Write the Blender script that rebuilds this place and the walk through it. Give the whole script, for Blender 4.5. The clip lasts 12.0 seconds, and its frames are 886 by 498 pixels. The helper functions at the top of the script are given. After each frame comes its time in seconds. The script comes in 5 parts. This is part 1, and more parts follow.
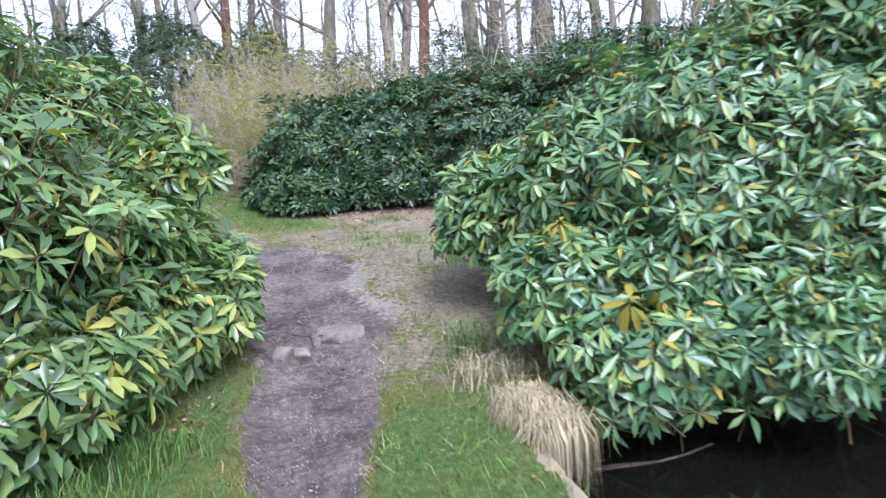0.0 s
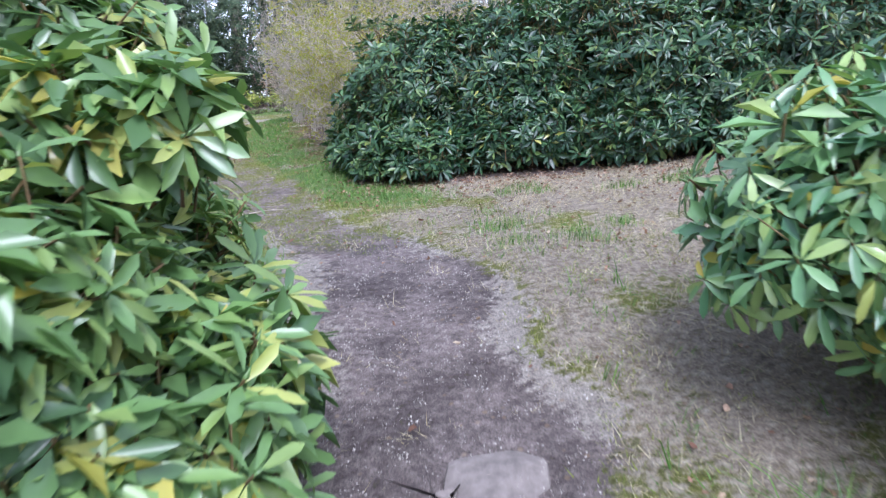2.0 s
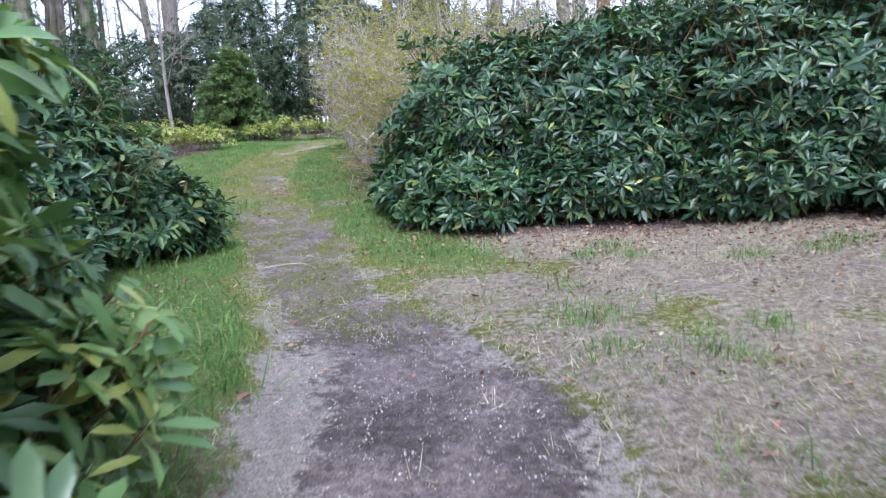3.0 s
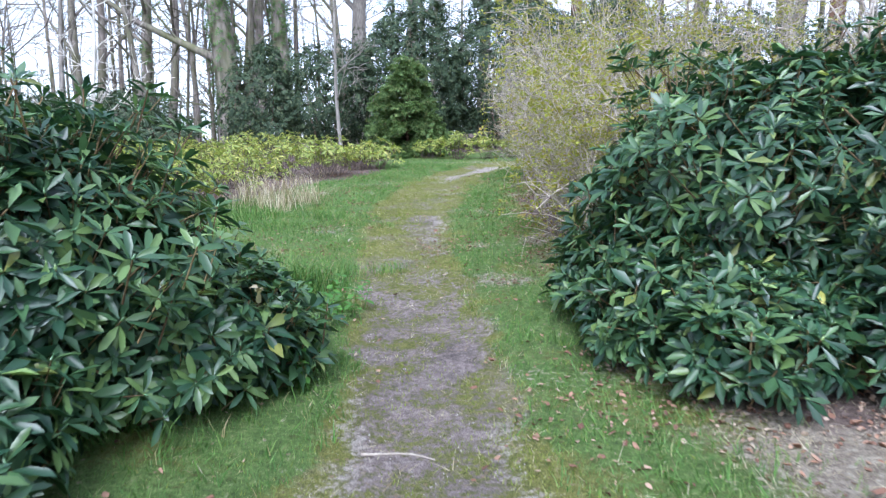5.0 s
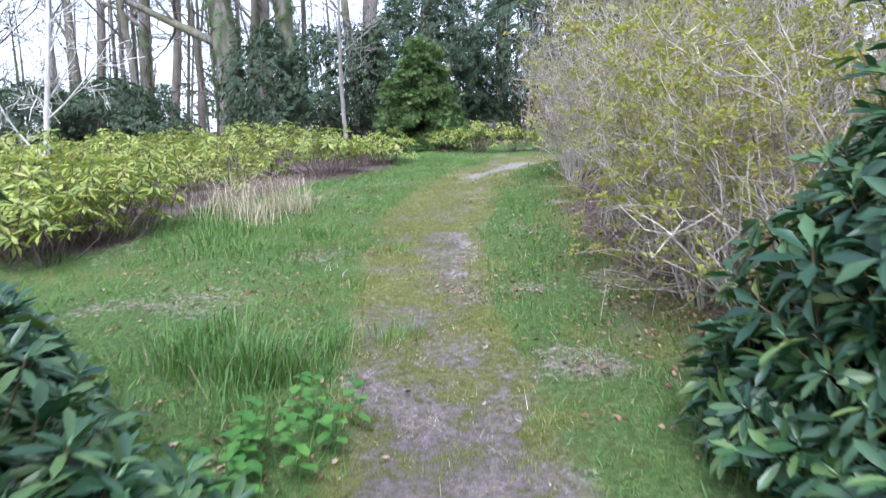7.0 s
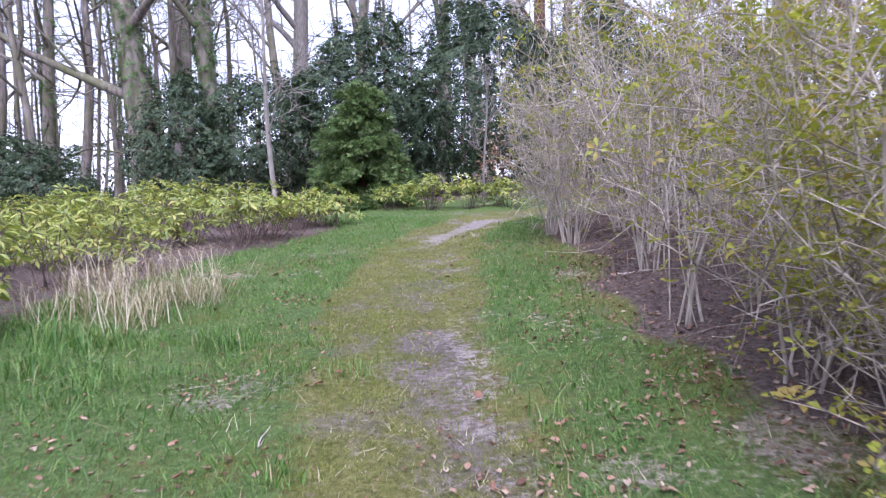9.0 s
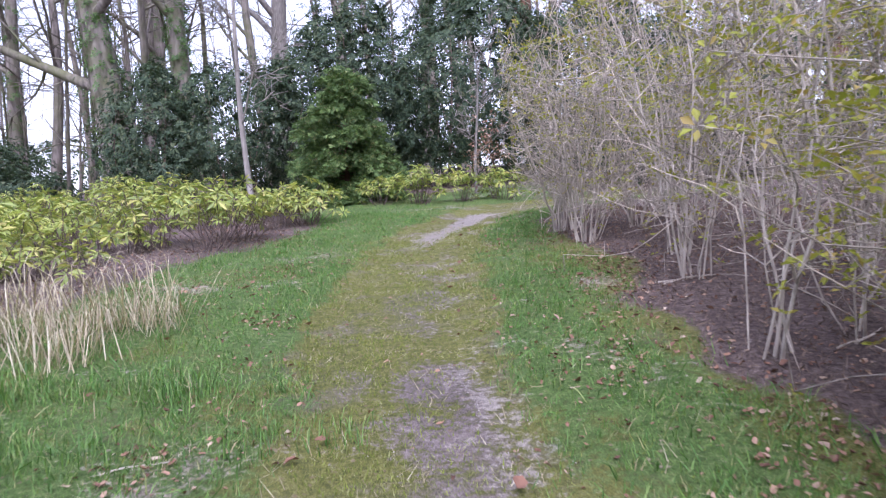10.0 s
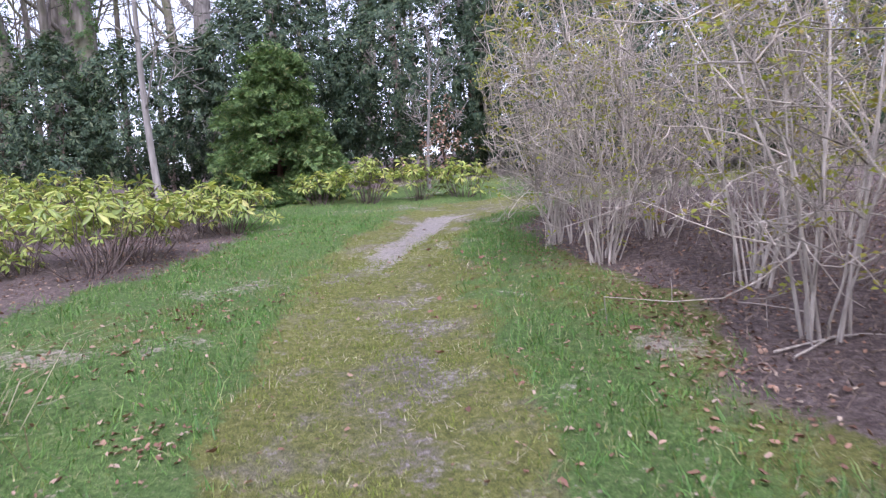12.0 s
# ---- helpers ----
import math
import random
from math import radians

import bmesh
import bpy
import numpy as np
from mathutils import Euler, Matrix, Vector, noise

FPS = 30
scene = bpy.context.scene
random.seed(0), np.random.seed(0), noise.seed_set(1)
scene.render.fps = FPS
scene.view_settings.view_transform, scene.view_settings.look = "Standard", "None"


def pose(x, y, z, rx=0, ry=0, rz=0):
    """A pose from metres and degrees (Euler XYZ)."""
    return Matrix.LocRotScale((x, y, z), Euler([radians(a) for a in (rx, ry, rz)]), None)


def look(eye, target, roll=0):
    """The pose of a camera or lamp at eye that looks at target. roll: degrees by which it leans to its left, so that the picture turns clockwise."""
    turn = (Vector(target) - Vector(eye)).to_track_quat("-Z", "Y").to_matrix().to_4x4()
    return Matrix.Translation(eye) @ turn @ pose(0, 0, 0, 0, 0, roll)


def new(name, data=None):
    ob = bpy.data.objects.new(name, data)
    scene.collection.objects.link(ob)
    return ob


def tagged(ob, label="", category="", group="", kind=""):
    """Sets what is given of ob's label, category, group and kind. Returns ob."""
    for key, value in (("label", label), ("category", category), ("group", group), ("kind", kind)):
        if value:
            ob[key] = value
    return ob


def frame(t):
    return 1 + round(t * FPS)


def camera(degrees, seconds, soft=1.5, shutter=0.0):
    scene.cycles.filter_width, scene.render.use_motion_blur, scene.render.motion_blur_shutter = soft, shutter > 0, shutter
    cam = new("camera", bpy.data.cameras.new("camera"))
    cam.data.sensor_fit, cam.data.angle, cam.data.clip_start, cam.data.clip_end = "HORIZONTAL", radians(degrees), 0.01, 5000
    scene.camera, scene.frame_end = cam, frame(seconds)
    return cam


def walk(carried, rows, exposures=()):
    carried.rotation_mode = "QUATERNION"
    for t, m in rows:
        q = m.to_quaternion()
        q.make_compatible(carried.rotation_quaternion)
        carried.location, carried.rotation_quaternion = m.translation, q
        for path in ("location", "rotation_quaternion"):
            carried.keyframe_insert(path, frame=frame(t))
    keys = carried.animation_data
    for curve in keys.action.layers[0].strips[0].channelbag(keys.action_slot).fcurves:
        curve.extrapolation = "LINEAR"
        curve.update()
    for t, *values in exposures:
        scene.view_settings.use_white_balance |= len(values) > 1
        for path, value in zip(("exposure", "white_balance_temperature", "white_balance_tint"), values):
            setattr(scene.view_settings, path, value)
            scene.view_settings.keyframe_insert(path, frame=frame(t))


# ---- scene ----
cam = camera(66.0, 12.0, soft=1.3, shutter=0.33)
PATH = [
    (0, (-0.104, 0.213, 1.289), (-0.089, 2.198, 1.044), -3.0),
    (0.5, (-0.211, 0.834, 1.278), (-0.322, 2.819, 1.054), -3.7),
    (1, (-0.388, 1.496, 1.267), (-0.557, 3.467, 0.975), -3.4),
    (1.5, (-0.518, 2.098, 1.257), (-0.762, 4.054, 0.914), -3.2),
    (2, (-0.634, 2.748, 1.301), (-0.901, 4.694, 0.924), -4.1),
    (2.5, (-0.701, 3.357, 1.338), (-1.024, 5.306, 1.022), -3.8),
    (2.6, (-0.732, 3.496, 1.346), (-1.093, 5.439, 1.044), -3.1),
    (3, (-0.808, 4.03, 1.37), (-1.243, 5.96, 1.08), -2.7),
    (3.5, (-0.948, 4.648, 1.444), (-1.444, 6.563, 1.154), -1.6),
    (3.7, (-1.018, 4.896, 1.52), (-1.629, 6.778, 1.226), -1.0),
    (5.3, (-1.74, 6.446, 1.823), (-2.66, 8.203, 1.563), -0.9),
    (5.5, (-1.856, 6.625, 1.84), (-2.788, 8.373, 1.564), -1.1),
    (6, (-2.117, 7.109, 1.851), (-3.041, 8.854, 1.532), -1.4),
    (6.5, (-2.373, 7.558, 1.875), (-3.337, 9.278, 1.541), -1.0),
    (7, (-2.679, 8.036, 1.896), (-3.611, 9.782, 1.608), -0.8),
    (7.2, (-2.806, 8.238, 1.885), (-3.731, 10.002, 1.7), -0.4),
    (8.8, (-3.935, 9.862, 1.864), (-4.712, 11.701, 1.744), -1.2),
    (9, (-4.058, 10.052, 1.886), (-4.825, 11.894, 1.761), -2.1),
    (9.5, (-4.296, 10.492, 1.912), (-5.026, 12.349, 1.772), -2.9),
    (10, (-4.544, 10.915, 1.943), (-5.271, 12.771, 1.789), -3.1),
    (10.5, (-4.769, 11.34, 1.971), (-5.49, 13.198, 1.816), -3.5),
    (11, (-4.975, 11.797, 2.002), (-5.745, 13.635, 1.84), -3.2),
    (11.5, (-5.181, 12.184, 2.037), (-5.81, 14.074, 1.851), -3.6),
    (12, (-5.433, 12.568, 2.103), (-5.987, 14.479, 1.905), -3.6),
]
walk(cam, [(t, look(eye, target, roll)) for t, eye, target, roll in PATH], [(0.0, 1.5, 5560, 19), (2.0, 1.45, 5420, 19), (3.5, 1.38, 5420, 18), (5.5, 1.56, 5370, 14), (7.0, 1.54, 5370, 17), (9.0, 1.36, 5480, 31), (12.0, 1.36, 5580, 29)])

# ---- world and light ----
SUN_AZ, SUN_EL = 160.0, 55.0
world = bpy.data.worlds.new("overcast_sky")
scene.world = world
world.use_nodes = True
wn, wl = world.node_tree.nodes, world.node_tree.links
sky = wn.new("ShaderNodeTexSky")
sky.sky_type, sky.sun_disc = "NISHITA", False
sky.sun_elevation, sky.sun_rotation = radians(SUN_EL), radians(SUN_AZ)
sky.air_density, sky.dust_density, sky.ozone_density = 1.0, 1.5, 1.0
veil = wn.new("ShaderNodeHueSaturation")
veil.inputs["Saturation"].default_value = 0.35
wl.new(sky.outputs[0], veil.inputs["Color"])
background = wn["Background"]
wl.new(veil.outputs[0], background.inputs["Color"])
background.inputs["Strength"].default_value = 0.15
sun = new("sun", bpy.data.lights.new("sun", "SUN"))
sun.data.energy, sun.data.angle, sun.data.color = 1.3, radians(25), (1.0, 0.97, 0.92)
_a, _e = radians(SUN_AZ), radians(SUN_EL)
sun.matrix_world = look(Vector((math.sin(_a) * math.cos(_e), math.cos(_a) * math.cos(_e), math.sin(_e))) * 30, (0, 0, 0))

rng = np.random.default_rng(7)


# ---- materials ----
def material(name, rough=0.6, spec=0.4):
    m = bpy.data.materials.new(name)
    m.use_nodes = True
    b = m.node_tree.nodes["Principled BSDF"]
    b.inputs["Roughness"].default_value = rough
    b.inputs["Specular IOR Level"].default_value = spec
    return m, m.node_tree.nodes, m.node_tree.links, b


def noise_tex(n, l, scale, detail=4.0, rough=0.6, coords="Object"):
    tc = n.new("ShaderNodeTexCoord")
    t = n.new("ShaderNodeTexNoise")
    t.inputs["Scale"].default_value, t.inputs["Detail"].default_value, t.inputs["Roughness"].default_value = scale, detail, rough
    l.new(tc.outputs[coords], t.inputs["Vector"])
    return t


def ramp(n, l, source, stops):
    r = n.new("ShaderNodeValToRGB")
    e = r.color_ramp.elements
    while len(e) < len(stops):
        e.new(0.5)
    for k, (p, c) in zip(e, stops):
        k.position, k.color = p, (*c, 1)
    l.new(source, r.inputs[0])
    return r


def mixed(n, l, kind, fac, a, b):
    x = n.new("ShaderNodeMix")
    x.data_type, x.blend_type = "RGBA", kind
    for sock, v in ((x.inputs[0], fac), (x.inputs[6], a), (x.inputs[7], b)):
        if isinstance(v, (int, float)):
            sock.default_value = v
        elif isinstance(v, tuple):
            sock.default_value = (*v, 1)
        else:
            l.new(v, sock)
    return x.outputs[2]


def bumped(n, l, b, height, strength, distance):
    bump = n.new("ShaderNodeBump")
    bump.inputs["Strength"].default_value, bump.inputs["Distance"].default_value = strength, distance
    l.new(height, bump.inputs["Height"])
    l.new(bump.outputs[0], b.inputs["Normal"])


def leaf_material(name, stops, rough=0.38, spec=0.5, through_light=0.25, blotch=6.0):
    """Leaves: one tone to each leaf, blotched, with some light coming through."""
    m, n, l, b = material(name, rough, spec)
    geo = n.new("ShaderNodeNewGeometry")
    tone = ramp(n, l, geo.outputs["Random Per Island"], stops)
    spots = noise_tex(n, l, blotch, 3.0)
    shade = ramp(n, l, spots.outputs[0], [(0.3, (0.72, 0.72, 0.72)), (0.7, (1.2, 1.2, 1.15))])
    col = mixed(n, l, "MULTIPLY", 1.0, tone.outputs[0], shade.outputs[0])
    l.new(col, b.inputs["Base Color"])
    t = n.new("ShaderNodeBsdfTranslucent")
    l.new(mixed(n, l, "MULTIPLY", 1.0, col, (1.25, 1.35, 0.7)), t.inputs["Color"])
    mix = n.new("ShaderNodeMixShader")
    mix.inputs[0].default_value = through_light
    l.new(b.outputs[0], mix.inputs[1])
    l.new(t.outputs[0], mix.inputs[2])
    l.new(mix.outputs[0], n["Material Output"].inputs[0])
    return m


def bark_material(name, dark, light, scale=9.0, moss=None):
    m, n, l, b = material(name, 0.85, 0.2)
    tc = n.new("ShaderNodeTexCoord")
    mp = n.new("ShaderNodeMapping")
    mp.inputs["Scale"].default_value = (1, 1, 0.22)
    l.new(tc.outputs["Object"], mp.inputs[0])
    t = n.new("ShaderNodeTexNoise")
    t.inputs["Scale"].default_value, t.inputs["Detail"].default_value = scale, 6.0
    l.new(mp.outputs[0], t.inputs["Vector"])
    col = ramp(n, l, t.outputs[0], [(0.32, dark), (0.68, light)]).outputs[0]
    geo = n.new("ShaderNodeNewGeometry")
    col = mixed(n, l, "MULTIPLY", 1.0, col, ramp(n, l, geo.outputs["Random Per Island"], [(0, (0.55, 0.54, 0.53)), (0.6, (1.0, 1.0, 1.0)), (1, (1.35, 1.33, 1.28))]).outputs[0])
    if moss:
        big = noise_tex(n, l, 0.7, 4.0)
        col = mixed(n, l, "MIX", ramp(n, l, big.outputs[0], [(0.45, (0, 0, 0)), (0.65, (0.8, 0.8, 0.8))]).outputs[0], col, moss)
    l.new(col, b.inputs["Base Color"])
    bumped(n, l, b, t.outputs[0], 0.6, 0.02)
    return m


def plain_varied(name, stops, scale, rough=0.8, spec=0.25, bump=0.3, per_object=False):
    m, n, l, b = material(name, rough, spec)
    t = noise_tex(n, l, scale, 6.0)
    col = ramp(n, l, t.outputs[0], stops).outputs[0]
    geo = n.new("ShaderNodeNewGeometry")
    info = n.new("ShaderNodeObjectInfo")
    v = ramp(n, l, info.outputs["Random"] if per_object else geo.outputs["Random Per Island"], [(0, (0.7, 0.7, 0.7)), (1, (1.2, 1.18, 1.15))])
    col = mixed(n, l, "MULTIPLY", 1.0, col, v.outputs[0])
    l.new(col, b.inputs["Base Color"])
    bumped(n, l, b, t.outputs[0], bump, 0.01)
    return m


RHODO = leaf_material("rhododendron_leaf", [(0.0, (0.060, 0.145, 0.077)), (0.45, (0.107, 0.236, 0.106)), (0.8, (0.175, 0.317, 0.125)), (1.0, (0.325, 0.420, 0.132))], 0.34, 0.85, 0.18)
RHODO_BLUE = leaf_material("dark_rhododendron_leaf", [(0.0, (0.018, 0.052, 0.029)), (0.45, (0.034, 0.087, 0.043)), (0.8, (0.066, 0.139, 0.055)), (0.95, (0.118, 0.193, 0.060)), (1.0, (0.202, 0.218, 0.052))], 0.36, 0.55, 0.18)
RHODO_LIGHT = leaf_material("fresh_rhododendron_leaf", [(0.0, (0.076, 0.144, 0.065)), (0.35, (0.119, 0.214, 0.082)), (0.7, (0.162, 0.286, 0.095)), (0.9, (0.255, 0.360, 0.113)), (1.0, (0.463, 0.427, 0.106))], 0.3, 0.6, 0.2)
YELLOW_LEAF = leaf_material("yellowed_leaf", [(0.0, (0.240, 0.255, 0.045)), (0.6, (0.368, 0.323, 0.050)), (1.0, (0.480, 0.391, 0.080))], 0.45, 0.4, 0.25)
AZALEA_LEAF = leaf_material("azalea_leaf", [(0.0, (0.171, 0.229, 0.070)), (0.4, (0.288, 0.350, 0.088)), (0.8, (0.428, 0.459, 0.123)), (1.0, (0.491, 0.437, 0.158))], 0.45, 0.4, 0.3)
SPRING_LEAF = leaf_material("young_spring_leaf", [(0.0, (0.255, 0.280, 0.045)), (0.6, (0.370, 0.375, 0.065)), (1.0, (0.368, 0.266, 0.090))], 0.5, 0.3, 0.4)
HOLLY_LEAF = leaf_material("holly_leaf", [(0.0, (0.034, 0.062, 0.036)), (0.6, (0.062, 0.100, 0.054)), (0.9, (0.105, 0.145, 0.072)), (1.0, (0.15, 0.17, 0.09))], 0.55, 0.3, 0.12)
CONIFER_LEAF = leaf_material("conifer_needle", [(0.0, (0.072, 0.127, 0.043)), (0.6, (0.126, 0.202, 0.065)), (0.9, (0.194, 0.273, 0.085)), (1.0, (0.235, 0.223, 0.095))], 0.6, 0.3, 0.15)
IVY_LEAF = leaf_material("ivy_leaf", [(0.0, (0.05, 0.11, 0.03)), (1.0, (0.12, 0.20, 0.05))], 0.4, 0.4, 0.2)
GRASS_BLADE = leaf_material("grass_blade", [(0.0, (0.068, 0.160, 0.038)), (0.5, (0.126, 0.252, 0.060)), (0.88, (0.203, 0.319, 0.085)), (1.0, (0.426, 0.336, 0.212))], 0.5, 0.3, 0.3)
MOSS_BLADE = leaf_material("moss_blade", [(0.0, (0.123, 0.173, 0.029)), (0.5, (0.200, 0.239, 0.048)), (0.8, (0.276, 0.293, 0.096)), (1.0, (0.342, 0.347, 0.182))], 0.8, 0.1, 0.2)
DRY_BLADE = leaf_material("dry_grass_blade", [(0.0, (0.300, 0.240, 0.160)), (0.6, (0.480, 0.410, 0.295)), (1.0, (0.660, 0.600, 0.470))], 0.7, 0.2, 0.25)
NETTLE_LEAF = leaf_material("nettle_leaf", [(0.0, (0.07, 0.20, 0.04)), (1.0, (0.13, 0.29, 0.06))], 0.55, 0.3, 0.3)
DEAD_LEAF = leaf_material("dead_leaf", [(0.0, (0.13, 0.070, 0.050)), (0.3, (0.25, 0.135, 0.095)), (0.55, (0.36, 0.215, 0.150)), (0.85, (0.42, 0.30, 0.225)), (1.0, (0.47, 0.38, 0.30))], 0.75, 0.2, 0.1, 14.0)
WOOD_STEM = bark_material("rhododendron_stem", (0.12, 0.085, 0.065), (0.28, 0.21, 0.165), 30.0)
GREEN_STEM = bark_material("young_stem", (0.15, 0.09, 0.05), (0.26, 0.20, 0.10), 30.0)
SHRUB_STEM = bark_material("shrub_stem", (0.31, 0.265, 0.22), (0.60, 0.53, 0.45), 26.0)
DARK_TWIG = bark_material("dark_twig", (0.10, 0.075, 0.065), (0.21, 0.16, 0.14), 26.0)
TREE_BARK = bark_material("tree_bark", (0.11, 0.095, 0.083), (0.30, 0.262, 0.228), 7.0, moss=(0.13, 0.14, 0.06))
PALE_BARK = bark_material("pale_bark", (0.17, 0.155, 0.135), (0.34, 0.31, 0.275), 12.0)
RED_BARK = bark_material("pine_bark", (0.12, 0.07, 0.05), (0.25, 0.15, 0.10), 6.0)
BIRCH_BARK = bark_material("birch_bark", (0.42, 0.39, 0.35), (0.72, 0.68, 0.62), 14.0)
STONE = plain_varied("fieldstone", [(0.3, (0.16, 0.14, 0.13)), (0.6, (0.27, 0.235, 0.22)), (0.8, (0.36, 0.33, 0.30))], 22.0, 0.85, 0.3, 0.5, True)
PEBBLE = plain_varied("pebble", [(0.3, (0.36, 0.33, 0.30)), (0.7, (0.68, 0.65, 0.60))], 30.0, 0.8)
KERB = plain_varied("mossy_kerb", [(0.35, (0.24, 0.21, 0.17)), (0.55, (0.33, 0.29, 0.15)), (0.75, (0.40, 0.37, 0.12))], 9.0, 0.9, 0.2, 0.6)


def ground_material():
    """Earth, moss, grass, mulch and leaf litter by the plan's own masks, broken up by noise."""
    m, n, l, b = material("ground", 0.92, 0.2)
    att = n.new("ShaderNodeAttribute")
    att.attribute_name = "cover"
    sep = n.new("ShaderNodeSeparateColor")
    l.new(att.outputs["Color"], sep.inputs[0])
    fine = noise_tex(n, l, 26.0, 8.0, 0.7)
    mid = noise_tex(n, l, 3.2, 8.0, 0.65)
    big = noise_tex(n, l, 0.7, 5.0, 0.6)
    grit = noise_tex(n, l, 130.0, 3.0, 0.7)

    def scaled(mask, ragged=1.7):
        """A cover's mask with its border broken up at two sizes."""
        last = mask
        for tex in (mid, fine):
            s = n.new("ShaderNodeMath")
            s.operation = "SUBTRACT"
            l.new(tex.outputs[0], s.inputs[0])
            s.inputs[1].default_value = 0.5
            a = n.new("ShaderNodeMath")
            a.operation = "MULTIPLY_ADD"
            l.new(s.outputs[0], a.inputs[0])
            a.inputs[1].default_value = ragged
            l.new(last, a.inputs[2])
            last = a.outputs[0]
        return ramp(n, l, last, [(0.36, (0, 0, 0)), (0.64, (1, 1, 1))]).outputs[0]

    moss = ramp(n, l, fine.outputs[0], [(0.3, (0.085, 0.092, 0.034)), (0.5, (0.180, 0.190, 0.052)), (0.62, (0.248, 0.243, 0.090)), (0.78, (0.39, 0.35, 0.22))]).outputs[0]
    straw = ramp(n, l, fine.outputs[0], [(0.3, (0.14, 0.12, 0.085)), (0.55, (0.25, 0.22, 0.17)), (0.78, (0.40, 0.36, 0.30))]).outputs[0]
    patch = noise_tex(n, l, 1.6, 7.0, 0.7)
    moss = mixed(n, l, "MIX", ramp(n, l, patch.outputs[0], [(0.50, (0, 0, 0)), (0.62, (0.8, 0.8, 0.8))]).outputs[0], moss, straw)
    soil = ramp(n, l, fine.outputs[0], [(0.25, (0.085, 0.069, 0.066)), (0.5, (0.195, 0.163, 0.155)), (0.75, (0.35, 0.305, 0.285))]).outputs[0]
    soil = mixed(n, l, "MULTIPLY", 1.0, soil, ramp(n, l, mid.outputs[0], [(0.36, (0.55, 0.54, 0.55)), (0.60, (1.25, 1.25, 1.25))]).outputs[0])
    dry = n.new("ShaderNodeAttribute")
    dry.attribute_name = "dryness"
    soil = mixed(n, l, "MIX", scaled(dry.outputs["Fac"], 1.8), soil, ramp(n, l, fine.outputs[0], [(0.3, (0.24, 0.213, 0.188)), (0.7, (0.45, 0.405, 0.36))]).outputs[0])
    turf = ramp(n, l, fine.outputs[0], [(0.3, (0.055, 0.085, 0.030)), (0.5, (0.110, 0.185, 0.050)), (0.64, (0.185, 0.245, 0.085)), (0.8, (0.34, 0.31, 0.20))]).outputs[0]
    mulch = ramp(n, l, fine.outputs[0], [(0.28, (0.070, 0.050, 0.045)), (0.5, (0.165, 0.125, 0.113)), (0.66, (0.27, 0.215, 0.195)), (0.8, (0.42, 0.35, 0.31))]).outputs[0]
    litter = ramp(n, l, fine.outputs[0], [(0.28, (0.12, 0.098, 0.078)), (0.46, (0.26, 0.220, 0.175)), (0.6, (0.39, 0.345, 0.275)), (0.8, (0.56, 0.52, 0.43))]).outputs[0]
    col = mixed(n, l, "MIX", scaled(sep.outputs[1]), moss, turf)
    col = mixed(n, l, "MIX", scaled(att.outputs["Alpha"]), col, litter)
    col = mixed(n, l, "MIX", scaled(sep.outputs[2], 1.2), col, mulch)
    col = mixed(n, l, "MIX", scaled(sep.outputs[0], 1.7), col, soil)
    col = mixed(n, l, "MULTIPLY", 0.8, col, ramp(n, l, big.outputs[0], [(0.3, (0.8, 0.8, 0.82)), (0.7, (1.12, 1.1, 1.06))]).outputs[0])
    col = mixed(n, l, "MULTIPLY", 0.8, col, ramp(n, l, grit.outputs[0], [(0.34, (0.5, 0.5, 0.5)), (0.5, (1.0, 1.0, 1.0)), (0.66, (1.5, 1.48, 1.45))]).outputs[0])
    speck = n.new("ShaderNodeTexVoronoi")
    speck.inputs["Scale"].default_value = 34.0
    tc = n.new("ShaderNodeTexCoord")
    l.new(tc.outputs["Object"], speck.inputs["Vector"])
    few = ramp(n, l, speck.outputs["Color"], [(0.80, (0, 0, 0)), (0.82, (0.75, 0.75, 0.75))])
    small = ramp(n, l, speck.outputs["Distance"], [(0.22, (1, 1, 1)), (0.42, (0, 0, 0))])
    col = mixed(n, l, "MIX", mixed(n, l, "MULTIPLY", 1.0, few.outputs[0], small.outputs[0]), col, ramp(n, l, mid.outputs[0], [(0.35, (0.15, 0.10, 0.07)), (0.5, (0.30, 0.22, 0.15)), (0.65, (0.42, 0.36, 0.28))]).outputs[0])
    l.new(col, b.inputs["Base Color"])
    bumped(n, l, b, mixed(n, l, "ADD", 0.5, fine.outputs[0], grit.outputs[0]), 0.9, 0.04)
    return m


GROUND = ground_material()


def water_material():
    m, n, l, b = material("dark_pond_water", 0.04, 0.5)
    b.inputs["Base Color"].default_value = (0.006, 0.006, 0.005, 1)
    b.inputs["IOR"].default_value = 1.33
    t = noise_tex(n, l, 3.0, 3.0)
    bumped(n, l, b, t.outputs[0], 0.08, 0.02)
    return m


WATER = water_material()

# ---- the lie of the land ----
YS = [-400, -40, 0, 2, 2.75, 3.36, 4, 4.3, 4.9, 5.4, 5.9, 6.5, 8, 9.3, 10.1, 11.7, 12.8, 14.2, 15, 18.1, 21.7, 23, 26, 34, 50, 90, 2000]
ZS = [-0.2, -0.1, 0, 0, 0.03, 0.07, 0.10, 0.14, 0.27, 0.37, 0.45, 0.52, 0.57, 0.61, 0.66, 0.82, 0.94, 1.07, 1.14, 1.36, 1.62, 1.70, 1.86, 2.4, 3.4, 4.2, 6]
CY = [-5, 0, 2.8, 4.4, 5.0, 6.4, 8.0, 9.0, 10.6, 11.9, 13.1, 14.6, 16.7, 19.2, 21.5, 23.0, 24.0, 60]
